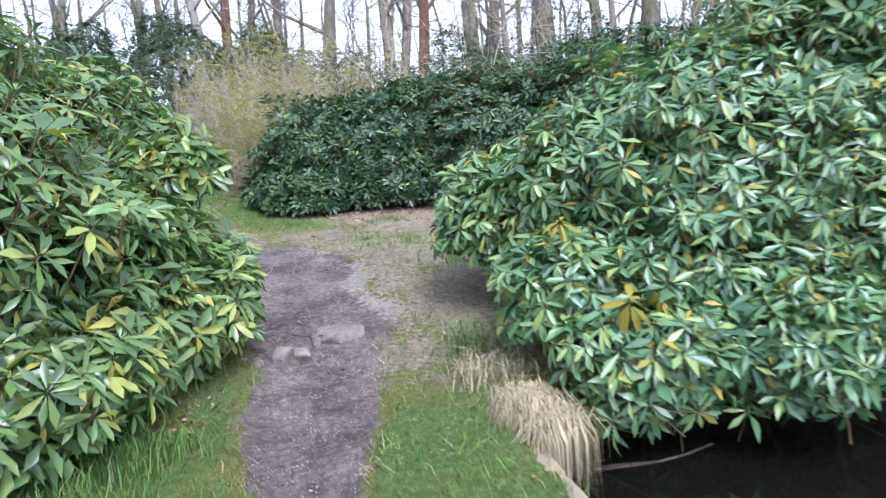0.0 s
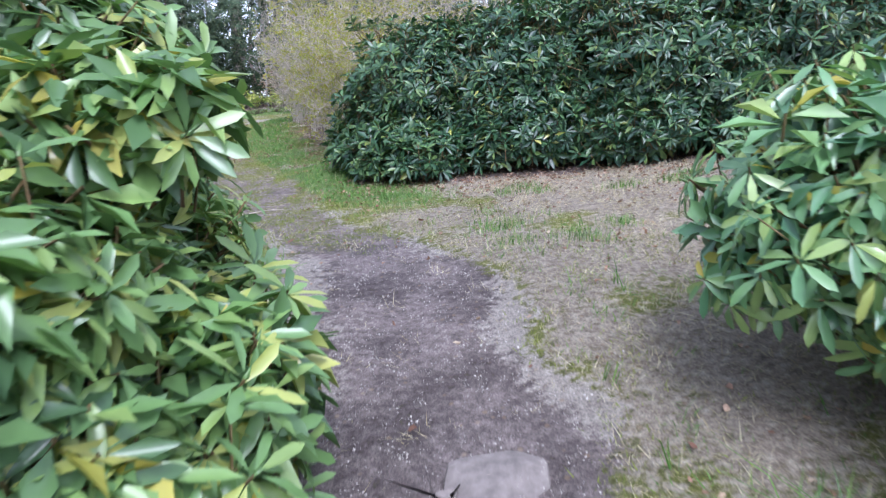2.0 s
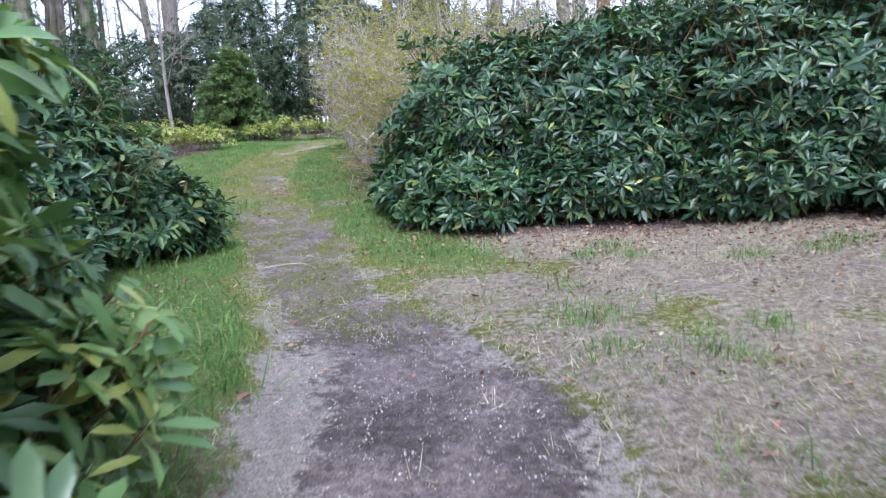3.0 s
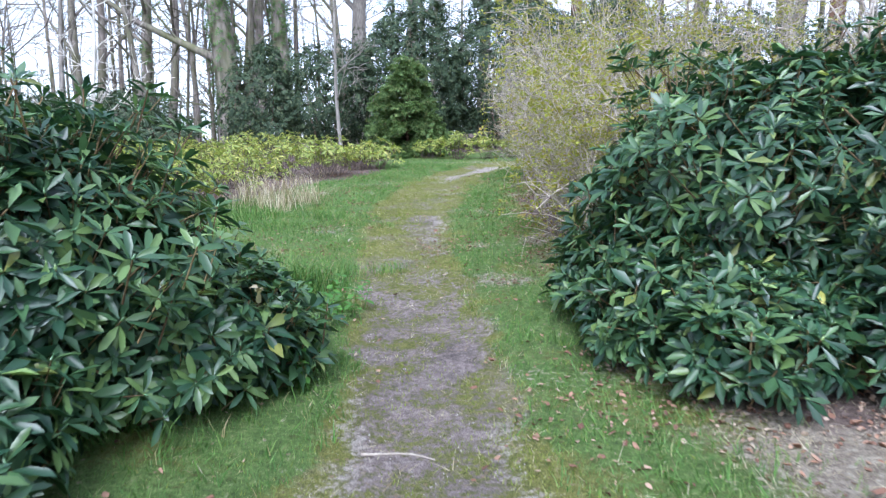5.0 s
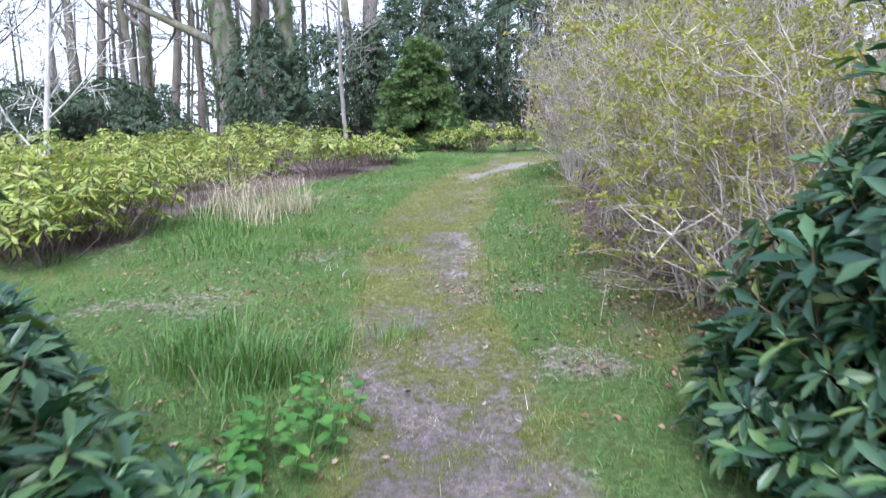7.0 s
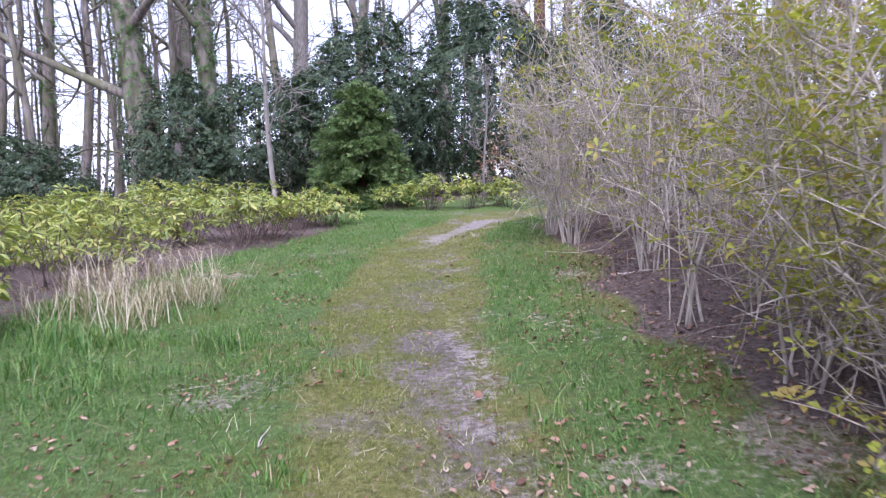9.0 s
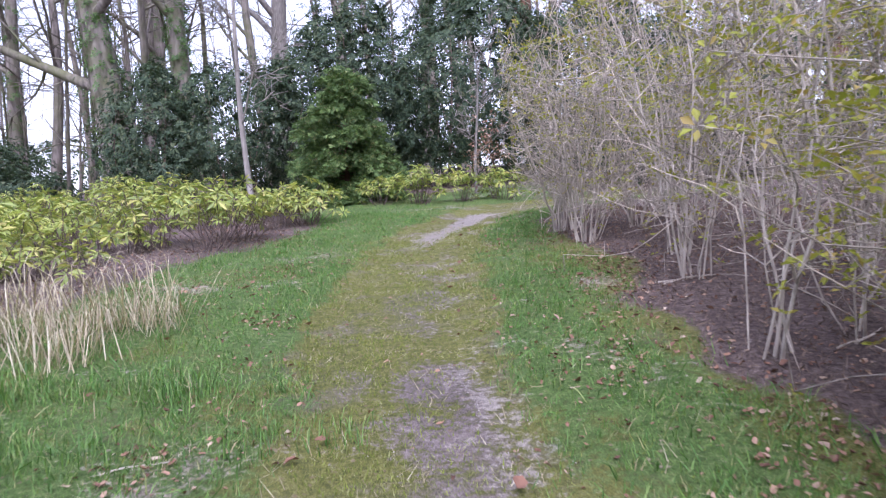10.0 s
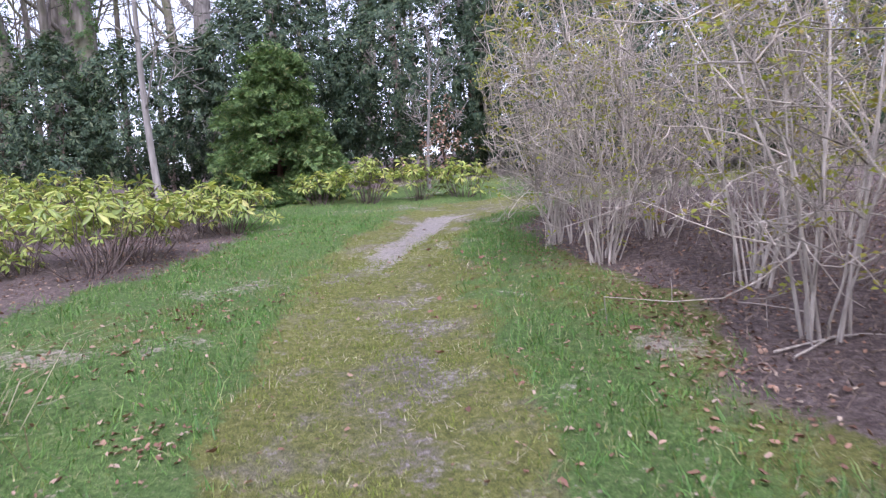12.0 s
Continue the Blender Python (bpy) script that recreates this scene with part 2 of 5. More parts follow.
CX = [-0.6, -0.6, -0.68, -0.87, -1.07, -1.45, -2.5, -3.1, -4.1, -4.9, -5.55, -6.4, -7.1, -7.9, -8.0, -7.3, -6.0, 20]
CW = [0.25, 0.25, 0.25, 0.45, 0.6, 0.62, 0.55, 0.5, 0.5, 0.52, 0.58, 0.6, 0.68, 0.62, 0.7, 0.75, 0.8, 0.8]
POND_Z = -0.22
POND_Y = [-12, 0, 1.0, 2.0, 2.6, 3.0, 3.4, 3.8, 4.1, 4.5]
POND_X = [2.5, 1.6, 0.95, 0.56, 0.35, 0.26, 0.34, 0.65, 1.2, 3.0]


def centre(y):
    return np.interp(y, CY, CX)


def smooth(a, b, x):
    t = np.clip((x - a) / (b - a), 0, 1)
    return t * t * (3 - 2 * t)


def waves(x, y, k, seed):
    """Cheap smooth unevenness for whole arrays."""
    r = np.random.default_rng(seed)
    out = 0
    for i in range(7):
        a, p = r.uniform(0, 2 * np.pi, 2)
        f = k * r.uniform(0.6, 1.7)
        out = out + np.sin(f * (x * np.cos(a) + y * np.sin(a)) + p)
    return out / 4.0


def ground_z(x, y):
    x, y = np.asarray(x, float), np.asarray(y, float)
    d = x - centre(np.clip(y, -5, 24))
    z = np.interp(y, YS, ZS) + 0.03 * np.clip(d, 0, 8) + 0.05 * np.clip(-d, 0, 2.2) + 0.012 * np.clip(-d - 2.2, 0, 8)
    z = z + 0.018 * waves(x, y, 2.3, 3) + 0.05 * waves(x, y, 0.5, 4) * smooth(2, 6, np.abs(d))
    inside = np.minimum(x - np.interp(y, POND_Y, POND_X), 4.75 - y)
    return z - 0.75 * smooth(-0.02, 0.25, inside) * (y < 5) * (x < 14)


def gz(x, y):
    return float(ground_z(x, y))


MULCH_Y = [10.5, 12.0, 12.9, 13.3, 14.2, 15.3, 16.9, 18.2, 18.8, 20.3, 22, 24]
MULCH_X = [-1.5, -3.0, -3.8, -4.15, -4.65, -4.95, -5.3, -6.0, -6.25, -6.8, -6.4, -4.0]
BED_Y = [9.5, 10.5, 12, 12.8, 13.6, 15.5, 17, 19.0, 20.0, 21.5, 24, 26]
BED_X = [-9.6, -8.7, -8.3, -8.6, -9.0, -9.3, -9.5, -9.6, -9.9, -11.5, -12.0, -11.0]
# drifts of fallen leaves: place and reach
DRIFTS = [(-3.6, 7.0, 0.30), (-3.3, 7.6, 0.22), (-1.6, 9.4, 0.50), (-0.7, 8.9, 0.60), (0.6, 8.7, 0.70), (-4.95, 14.2, 0.35), (-4.7, 14.7, 0.30), (-4.3, 13.0, 0.60), (-4.6, 12.4, 0.40), (-3.8, 12.3, 0.60), (-6.4, 12.8, 0.30), (-6.7, 13.5, 0.25), (-6.0, 11.9, 0.30),
          (-7.3, 14.7, 0.25), (-1.35, 3.4, 0.22), (-5.2, 10.9, 0.25), (-2.3, 9.0, 0.30), (-3.0, 11.6, 0.50), (-5.6, 17.0, 0.35), (-8.4, 16.5, 0.35), (-9.2, 19.6, 0.35), (-4.5, 9.9, 0.25), (-2.9, 6.6, 0.2)]


def cover_masks(x, y):
    """Bare earth, grass, mulch and litter at a place, each from 0 to 1."""
    c, w = centre(np.clip(y, -5, 24)), np.interp(y, CY, CW)
    d = x - c
    wob = 0.16 * waves(x, y, 3.1, 11) + 0.12 * waves(x, y, 7.3, 13)
    core = smooth(1.15, 0.75, np.abs(d) / w + wob)
    soil = core * np.interp(y, [0, 6.4, 7.3, 8.2, 9, 10.6, 11.2, 12.5, 60], [1, 1, 0.6, 0.55, 0.6, 0.56, 0.38, 0.22, 0.2])
    soil = np.maximum(soil, 0.56 * smooth(0.58, 0.1, np.abs(d - 0.2)) * smooth(8, 8.6, y) * (1 - smooth(14.5, 16, y)) * (0.75 + 0.4 * waves(x, y, 2.0, 21)))
    soil = np.maximum(soil, 0.85 * smooth(0.30, 0.10, np.abs(d + 0.02 - 0.12 * waves(x, y, 1.7, 12))) * smooth(17.5, 18.3, y) * (1 - smooth(21.4, 22.2, y)) * (0.9 + 0.35 * waves(x, y, 3.0, 14)))
    soil = np.maximum(soil, 0.9 * smooth(0.35, 0.1, np.hypot((x + 3.3 - 0.35 * (9.7 - y)) / 0.7, (y - 9.7) / 1.6)))
    soil = np.maximum(soil, 0.5 * smooth(0.34, 0.1, np.abs(d - 0.28)) * smooth(11, 12, y) * (1 - smooth(16.5, 18, y)) * (0.8 + 0.5 * waves(x, y, 2.6, 22)))
    left = smooth(0.85, 1.2, -d / w + wob)
    right = smooth(0.9, 1.3, d / w + wob)
    far = np.abs(d)
    grass = left * (1 - smooth(3.6, 5.5, far)) * smooth(-1, 0.5, y) * np.interp(y, [0, 4.2, 5.4, 6.2, 60], [0.8, 0.6, 0.6, 0.95, 0.95])
    grass = np.maximum(grass, right * (1 - smooth(1.0, 2.0, far)) * np.interp(y, [0, 3.2, 3.9, 8.2, 8.8, 60], [0.85, 0.7, 0.25, 0.25, 0.95, 0.9]))
    mulch = smooth(-0.1, 0.25, x - np.interp(y, MULCH_Y, MULCH_X) + 0.8 * wob) * smooth(10.3, 11, y) * (1 - smooth(25, 27, y))
    mulch = np.maximum(mulch, smooth(-0.1, 0.35, np.interp(y, BED_Y, BED_X) - x + 0.8 * wob) * smooth(11.6, 12.3, y))
    mulch = np.maximum(mulch, smooth(9.0, 9.7, y + 0.1 * x + wob) * smooth(-2.7, -2.2, x) * (y < 14) * 0.9)
    mulch = np.maximum(mulch, smooth(24, 26, y) * (1 - smooth(1.2, 1.8, far)))
    litter = smooth(-0.1, 0.8, x - np.interp(y, [3.6, 5, 6.5, 8, 9, 10], [-0.15, -0.35, -0.7, -1.3, -2.1, -2.3])) * smooth(3.3, 4.2, y) * (1 - smooth(9.6, 10.4, y)) * 0.95
    litter = np.maximum(litter, 0.85 * smooth(0.72, 1.15, d / w + 0.8 * wob) * smooth(3.6, 4.4, y) * (1 - smooth(7.6, 8.8, y)))
    litter = np.maximum(litter, smooth(1.3, 1.9, -d + wob) * (1 - smooth(4.8, 6.6, y + wob)) * 0.85)
    litter = np.maximum(litter, smooth(0.05, 0.8, waves(x, y, 4.2, 41) - 0.1) * smooth(0.9, 1.4, np.abs(d) / w) * smooth(8.5, 10, y) * (0.4 + 0.2 * (d > 0)))
    litter = np.maximum(litter, smooth(26, 30, y))
    bare = smooth(0.15, 0.75, waves(x, y, 5.0, 43)) * smooth(4.0, 4.6, y) * (1 - smooth(7.4, 8.8, y + 0.25 * x))
    litter = litter * (1 - 0.45 * bare)
    grass = grass * (0.62 + 0.38 * smooth(-0.5, 0.4, waves(x, y, 1.9, 42)))
    return soil, grass, mulch, litter


def dryness(x, y):
    """Where the bare earth is pale and sandy."""
    d = x - centre(np.clip(y, -5, 24))
    edge = 0.8 * smooth(0.3, 1.0, np.abs(d) / np.interp(y, CY, CW) + 0.25 * waves(x, y, 4.0, 17)) * smooth(4.6, 5.2, y) * (1 - smooth(8.5, 9.5, y))
    return np.maximum(edge, np.maximum(smooth(17.0, 17.8, y), 0.45 * smooth(0.1, 0.45, d) * smooth(11, 12, y)))


# ---- mesh tools ----
def mesh_of(name, verts, faces, materials, index=None, flat=False):
    """A mesh from arrays: verts (n, 3); faces: list of (k, 3) or (k, 4) index arrays; index: material of each face."""
    me = bpy.data.meshes.new(name)
    faces = [f for f in faces if len(f)]
    me.vertices.add(len(verts))
    me.vertices.foreach_set("co", np.ascontiguousarray(verts, dtype=np.float32).ravel())
    loops = np.concatenate([f.ravel() for f in faces])
    sizes = np.concatenate([np.full(len(f), f.shape[1]) for f in faces])
    me.loops.add(len(loops))
    me.loops.foreach_set("vertex_index", loops.astype(np.int32))
    me.polygons.add(len(sizes))
    me.polygons.foreach_set("loop_start", np.concatenate([[0], np.cumsum(sizes)[:-1]]).astype(np.int32))
    me.polygons.foreach_set("loop_total", sizes.astype(np.int32))
    me.polygons.foreach_set("use_smooth", np.full(len(sizes), not flat))
    for m in materials:
        me.materials.append(m)
    if index is not None:
        me.polygons.foreach_set("material_index", np.asarray(index, dtype=np.int32))
    me.update(calc_edges=True)
    return me


def part(name, me, parent, label=""):
    ob = new(name, me)
    ob.parent = parent
    return tagged(ob, label) if label else ob


def anchor(name, x, y, z, label, category, group="", kind=""):
    e = new(name)
    e.location = (x, y, z)
    e.empty_display_size = 0.1
    return tagged(e, label, category, group, kind)


def frames_for(axes, spin):
    """Rotation matrices (n, 3, 3) whose z column is the given axis, turned by spin about it."""
    a = axes / np.linalg.norm(axes, axis=1, keepdims=True)
    ref = np.where(np.abs(a[:, 2:3]) > 0.93, np.array([[1.0, 0, 0]]), np.array([[0, 0, 1.0]]))
    u = np.cross(ref, a)
    u /= np.linalg.norm(u, axis=1, keepdims=True)
    v = np.cross(a, u)
    c, s = np.cos(spin)[:, None], np.sin(spin)[:, None]
    return np.stack([u * c + v * s, -u * s + v * c, a], axis=2)


def stamp(templates, which, places, turns, sizes):
    """Copies of templates (verts, quads, tris, quad materials, tri materials), joined into arrays."""
    V, Q, T, QM, TM, base = [], [], [], [], [], 0
    for k, (v, q, t, qm, tm) in enumerate(templates):
        pick = np.nonzero(which == k)[0]
        if not len(pick):
            continue
        w = np.einsum("nij,vj->nvi", turns[pick], v) * sizes[pick, None, None] + places[pick, None, :]
        off = base + np.arange(len(pick))[:, None, None] * len(v)
        V.append(w.reshape(-1, 3))
        if len(q):
            Q.append((q[None] + off).reshape(-1, 4))
            QM.append(np.tile(qm, len(pick)))
        if len(t):
            T.append((t[None] + off).reshape(-1, 3))
            TM.append(np.tile(tm, len(pick)))
        base += len(pick) * len(v)
    Q = np.concatenate(Q) if Q else np.zeros((0, 4), int)
    T = np.concatenate(T) if T else np.zeros((0, 3), int)
    idx = np.concatenate(QM + TM) if QM or TM else np.zeros(0, int)
    return np.concatenate(V), [Q, T], idx


def leaf_shape(length, width, fold, droop, fine=True, wide_at=0.6):
    """One leaf along +x, folded along its midrib and bent down towards the tip."""
    if fine is None:
        return np.array([(0, 0, 0), (wide_at * length, -0.5 * width, fold * 0.4 * width), (length, 0, -droop * length), (wide_at * length, 0.5 * width, fold * 0.4 * width)]), np.zeros((0, 4), int), np.array([(0, 1, 2), (0, 2, 3)])
    st = [0.0, 0.36, 0.78, 1.0] if fine else [0.0, wide_at, 1.0]
    wd = [0.05, 0.85, 0.88, 0.0] if fine else [0.08, 1.0, 0.0]
    v, q, t = [], [], []
    for s, w in zip(st, wd):
        x, z = s * length, -droop * length * s * s
        hw = 0.5 * width * w
        if w == 0:
            v.append((x, 0, z))
        else:
            v += [(x, -hw, z + fold * hw), (x, 0, z), (x, hw, z + fold * hw)]
    n = len(st)
    for i in range(n - 2):
        a = 3 * i
        q += [(a, a + 3, a + 4, a + 1), (a + 1, a + 4, a + 5, a + 2)]
    a, tip = 3 * (n - 2), len(v) - 1
    t += [(a, tip, a + 1), (a + 1, tip, a + 2)]
    return np.array(v), np.array(q), np.array(t)


def rot_zy(az, el):
    ca, sa, ce, se = math.cos(az), math.sin(az), math.cos(el), math.sin(el)
    return np.array([[ca * ce, -sa, -ca * se], [sa * ce, ca, -sa * se], [se, 0, ce]])


def whorl(seed, count, length, width, lift, fine=True, twig=0.2, bud=True, yellow=0.0, layers=1):
    """A rosette of leaves on a short twig. Materials: 0 leaf, 1 yellowed leaf, 2 twig, 3 bud."""
    r = np.random.default_rng(seed)
    V, Q, T, QM, TM, n = [], [], [], [], [], 0
    for k in range(count):
        s = r.uniform(0.75, 1.12)
        v, q, t = leaf_shape(length * s, width * s * r.uniform(0.85, 1.1), r.uniform(0.15, 0.5), r.uniform(0.05, 0.3), fine)
        az = k * 2 * math.pi / count * layers + r.uniform(-0.3, 0.3)
        el = lift + r.uniform(-0.4, 0.35)
        tw = r.uniform(-0.4, 0.4)
        v = v @ np.array([[1, 0, 0], [0, math.cos(tw), math.sin(tw)], [0, -math.sin(tw), math.cos(tw)]])
        v = v + (0.012, 0, 0)
        v = v @ rot_zy(az, el).T
        v = v - (0, 0, 0.035 * (k / count) * length / 0.12 * layers)
        m = 1 if r.random() < yellow else 0
        V.append(v); Q.append(q + n if len(q) else q); T.append(t + n); QM += [m] * len(q); TM += [m] * len(t); n += len(v)
    if twig:
        a = np.array([(math.cos(i * 2.094) * 0.004, math.sin(i * 2.094) * 0.004, 0.005) for i in range(3)])
        b = a * (1.3, 1.3, 0) + (r.uniform(-0.05, 0.05), r.uniform(-0.05, 0.05), -twig)
        V += [a, b]
        Q.append(np.array([(n, n + 1, n + 4, n + 3), (n + 1, n + 2, n + 5, n + 4), (n + 2, n, n + 3, n + 5)]))
        QM += [2] * 3
        n += 6
    if bud:
        V.append(np.array([(0.008, 0, 0), (-0.004, 0.007, 0), (-0.004, -0.007, 0), (0, 0, 0.035)]))
        T.append(np.array([(n, n + 1, n + 3), (n + 1, n + 2, n + 3), (n + 2, n, n + 3)]))
        TM += [3] * 3
        n += 4
    cat = lambda a, k: np.concatenate([x for x in a if len(x)]) if any(len(x) for x in a) else np.zeros((0, k), int)
    return np.concatenate(V), cat(Q, 4), cat(T, 3), np.array(QM, int), np.array(TM, int)


def tube(points, r0, r1, sides=6, power=1.0, rough=0.0, seed=0):
    """A tapered round limb through points."""
    p = np.asarray(points, float)
    k = len(p)
    d = np.gradient(p, axis=0)
    rot = frames_for(d, np.zeros(k))
    ang = np.arange(sides) * 2 * np.pi / sides
    rad = r1 + (r0 - r1) * (1 - np.linspace(0, 1, k)) ** power
    ring = np.stack([np.cos(ang), np.sin(ang), np.zeros(sides)], 1)
    r = rad[:, None, None] * np.ones((1, sides, 1))
    if rough:
        r = r * (1 + rough * np.random.default_rng(seed).uniform(-1, 1, (k, sides, 1)))
    v = (np.einsum("nij,sj->nsi", rot, ring) * r + p[:, None, :]).reshape(-1, 3)
    i, j = np.meshgrid(np.arange(k - 1), np.arange(sides), indexing="ij")
    a, b = i * sides + j, i * sides + (j + 1) % sides
    q = np.stack([a, b, b + sides, a + sides], 2).reshape(-1, 4)
    return v, q


def joined_tubes(list_of):
    V, Q, n = [], [], 0
    for v, q in list_of:
        V.append(v); Q.append(q + n); n += len(v)
    return np.concatenate(V), [np.concatenate(Q)]


def bent(a, b, sag, r, n=6):
    """A wandering line from a to b."""
    a, b = np.asarray(a, float), np.asarray(b, float)
    t = np.linspace(0, 1, n)[:, None]
    off = r.normal(0, 1, 3) * sag * np.linalg.norm(b - a)
    off2 = r.normal(0, 1, 3) * sag * 0.6 * np.linalg.norm(b - a)
    return a + (b - a) * t + off * np.sin(np.pi * t) + off2 * np.sin(2 * np.pi * t) * 0.5


# ---- the ground sheet and the pond ----
def build_ground():
    xs = np.concatenate([-np.geomspace(2000, 14, 34), np.arange(-13.9, 4.6, 0.09), np.geomspace(4.7, 2000, 38)])
    ys = np.concatenate([-np.geomspace(2000, 1.2, 34), np.arange(-1.1, 24, 0.09), np.geomspace(24.2, 2200, 44)])
    X, Y = np.meshgrid(xs, ys, indexing="ij")
    soil, grass, mulch, litter = cover_masks(X, Y)
    Z = ground_z(X, Y)
    near = (np.abs(X + 5) < 10) & (Y > -2) & (Y < 25)
    Z = Z + near * (0.010 * waves(X, Y, 9.0, 31) + 0.005 * waves(X, Y, 24.0, 32) - 0.03 * soil + 0.018 * grass)
    nx, ny = X.shape
    i, j = np.meshgrid(np.arange(nx - 1), np.arange(ny - 1), indexing="ij")
    a = i * ny + j
    q = np.stack([a, a + ny, a + ny + 1, a + 1], 2).reshape(-1, 4)
    me = mesh_of("ground", np.stack([X, Y, Z], 2).reshape(-1, 3), [q], [GROUND])
    att = me.color_attributes.new("cover", "FLOAT_COLOR", "POINT")
    att.data.foreach_set("color", np.clip(np.stack([soil, grass, mulch, litter], 2), 0, 1).astype(np.float32).ravel())
    dr = me.attributes.new("dryness", "FLOAT", "POINT")
    dr.data.foreach_set("value", dryness(X, Y).astype(np.float32).ravel())
    tagged(new("ground", me), "trodden earth and moss path through grass, mulch and leaf litter", "ground", kind="structure")


build_ground()


def build_pond():
    bm = bmesh.new()
    bm.faces.new([bm.verts.new((x, y, POND_Z)) for x, y in [(0.0, -14), (16, -14), (16, 5.0), (0.0, 5.0)]])
    me = bpy.data.meshes.new("water")
    bm.to_mesh(me)
    me.materials.append(WATER)
    tagged(new("water", me), "still black pond water under the overhanging bush", "water", kind="structure")


build_pond()


def path_distance(x, y):
    return np.abs(x - centre(np.clip(y, -5, 24)))


# ---- evergreen bushes ----
def lobe_points(lobes, density, rs, shells, floor=0.12, ground=True, thick=0.6):
    """Places and outward axes for leaf whorls on the skin, and just under the skin, of overlapping swellings."""
    P, N, S = [], [], []
    L = np.array(lobes, float)
    for shell, share in shells:
        for k, (cx, cy, cz, rx, ry, rz) in enumerate(L):
            area = 4 * np.pi * (((rx * ry) ** 1.6 + (rx * rz) ** 1.6 + (ry * rz) ** 1.6) / 3) ** 0.625
            n = int(area * density * share * 1.25)
            d = rs.normal(size=(n, 3))
            d /= np.linalg.norm(d, axis=1, keepdims=True)
            bumps = rs.normal(size=(26, 3))
            bumps /= np.linalg.norm(bumps, axis=1, keepdims=True)
            lift_k = np.exp(-((1 - d @ bumps.T) / 0.03)).max(1)
            rough = 0.82 + 0.30 * lift_k + rs.normal(0, 0.045, n) + rs.uniform(0.04, 0.22, n) * (rs.random(n) < 0.10)
            p = d * (rx, ry, rz) * (shell * rough)[:, None] + (cx, cy, cz)
            nn = d / (rx, ry, rz)
            nn /= np.linalg.norm(nn, axis=1, keepdims=True)
            keep = rs.random(n) < thick - 0.1 + 0.65 * lift_k
            for j, (ax, ay, az, bx, by, bz) in enumerate(L):
                if j != k:
                    keep &= (((p - (ax, ay, az)) / (bx, by, bz)) ** 2).sum(1) > (0.86 * shell) ** 2
            if ground:
                keep &= p[:, 2] > np.maximum(ground_z(p[:, 0], p[:, 1]), POND_Z + 0.05) + floor
            keep &= (path_distance(p[:, 0], p[:, 1]) > 0.40) | (p[:, 1] > 24) | (p[:, 2] > 3)
            P.append(p[keep]); N.append(nn[keep]); S.append(np.full(keep.sum(), shell))
    return np.concatenate(P), np.concatenate(N), np.concatenate(S)


def evergreen_bush(name, lobes, density, templates, materials, label, category, seed, base_xy, stems=9, pieces=0, size=(0.85, 1.2), shells=((1.0, 1.0), (0.82, 0.6), (0.6, 0.35)), up=0.55, floor=0.12, extra=(), group="", stem_r=0.022, inner=(), thick=0.6, coarse=(), inner_size=1.25):
    rs = np.random.default_rng(seed)
    P, N, S = lobe_points(lobes, density, rs, shells, floor, True, thick)
    if len(extra):
        P, N, S = np.concatenate([P, np.array(extra)[:, :3]]), np.concatenate([N, np.array(extra)[:, 3:]]), np.concatenate([S, np.ones(len(extra))])
    axes = N * 0.75 + (0, 0, up) + rs.normal(0, 0.22, N.shape)
    turns = frames_for(axes, rs.uniform(0, 6.28, len(P)))
    sizes = rs.uniform(*size, len(P)) * np.where(S < 0.95, inner_size, 1.0)
    outer = len(templates)
    templates = list(templates) + list(inner)
    which = np.where((S < 0.95) & (len(inner) > 0), rs.integers(outer, max(outer + 1, len(templates)), len(P)), rs.integers(0, outer, len(P)))
    bx, by = base_xy
    thing = anchor(name, bx, by, gz(bx, by), label, category, group)
    origin = np.array(thing.location)
    near = np.zeros(len(P), bool)
    if pieces:
        order = np.argsort(path_distance(P[:, 0], P[:, 1]) + 0.02 * np.abs(P[:, 1] - by) + 9 * (S < 0.95))
        near[order[:pieces]] = True
    fine_set = templates
    templates = list(coarse) + templates[len(coarse):] if coarse else templates
    shared = [mesh_of("leaf_whorl", v, [q, t], materials, np.concatenate([qm, tm])) for v, q, t, qm, tm in fine_set] if pieces else []
    for i in np.nonzero(near)[0]:
        o = part("leaf_whorl", shared[which[i]], thing)
        m = Matrix([list(row) for row in turns[i] * sizes[i]]).to_4x4()
        m.translation = Vector(P[i] - origin)
        o.matrix_basis = m
    rest = ~near
    v, f, idx = stamp(templates, which[rest], P[rest] - origin, turns[rest], sizes[rest])
    tagged(part("foliage", mesh_of("foliage", v, f, materials, idx), thing), kind="stuff")
    L = np.array(lobes, float)
    for k in range(stems):
        c = L[k % len(L)]
        a = np.array([bx, by, 0]) * 0.35 + np.array([c[0], c[1], 0]) * 0.65 + (*rs.normal(0, 0.12, 2), 0)
        a[2] = gz(a[0], a[1]) - 0.05
        b = c[:3] + rs.normal(0, 0.35, 3) * c[3:] + (0, 0, 0.25 * c[5])
        main = bent(a, b, 0.08, rs, 8)
        v, q = tube(main - origin, stem_r * rs.uniform(0.7, 1.3), 0.008, 6, seed=k)
        stem = part("stem", mesh_of("stem", v, [q], [WOOD_STEM]), thing)
        for j in range(5):
            s = main[rs.integers(2, 8)]
            e = s + rs.normal(0, 0.36, 3) * c[3:] + (0, 0, 0.15)
            if path_distance(e[0], e[1]) < 0.7:
                continue
            e[2] = max(e[2], gz(e[0], e[1]) + 0.12)
            v, q = tube(bent(s, e, 0.1, rs, 5) - origin, 0.009, 0.004, 4)
            part("branch", mesh_of("branch", v, [q], [WOOD_STEM]), stem)
    return thing


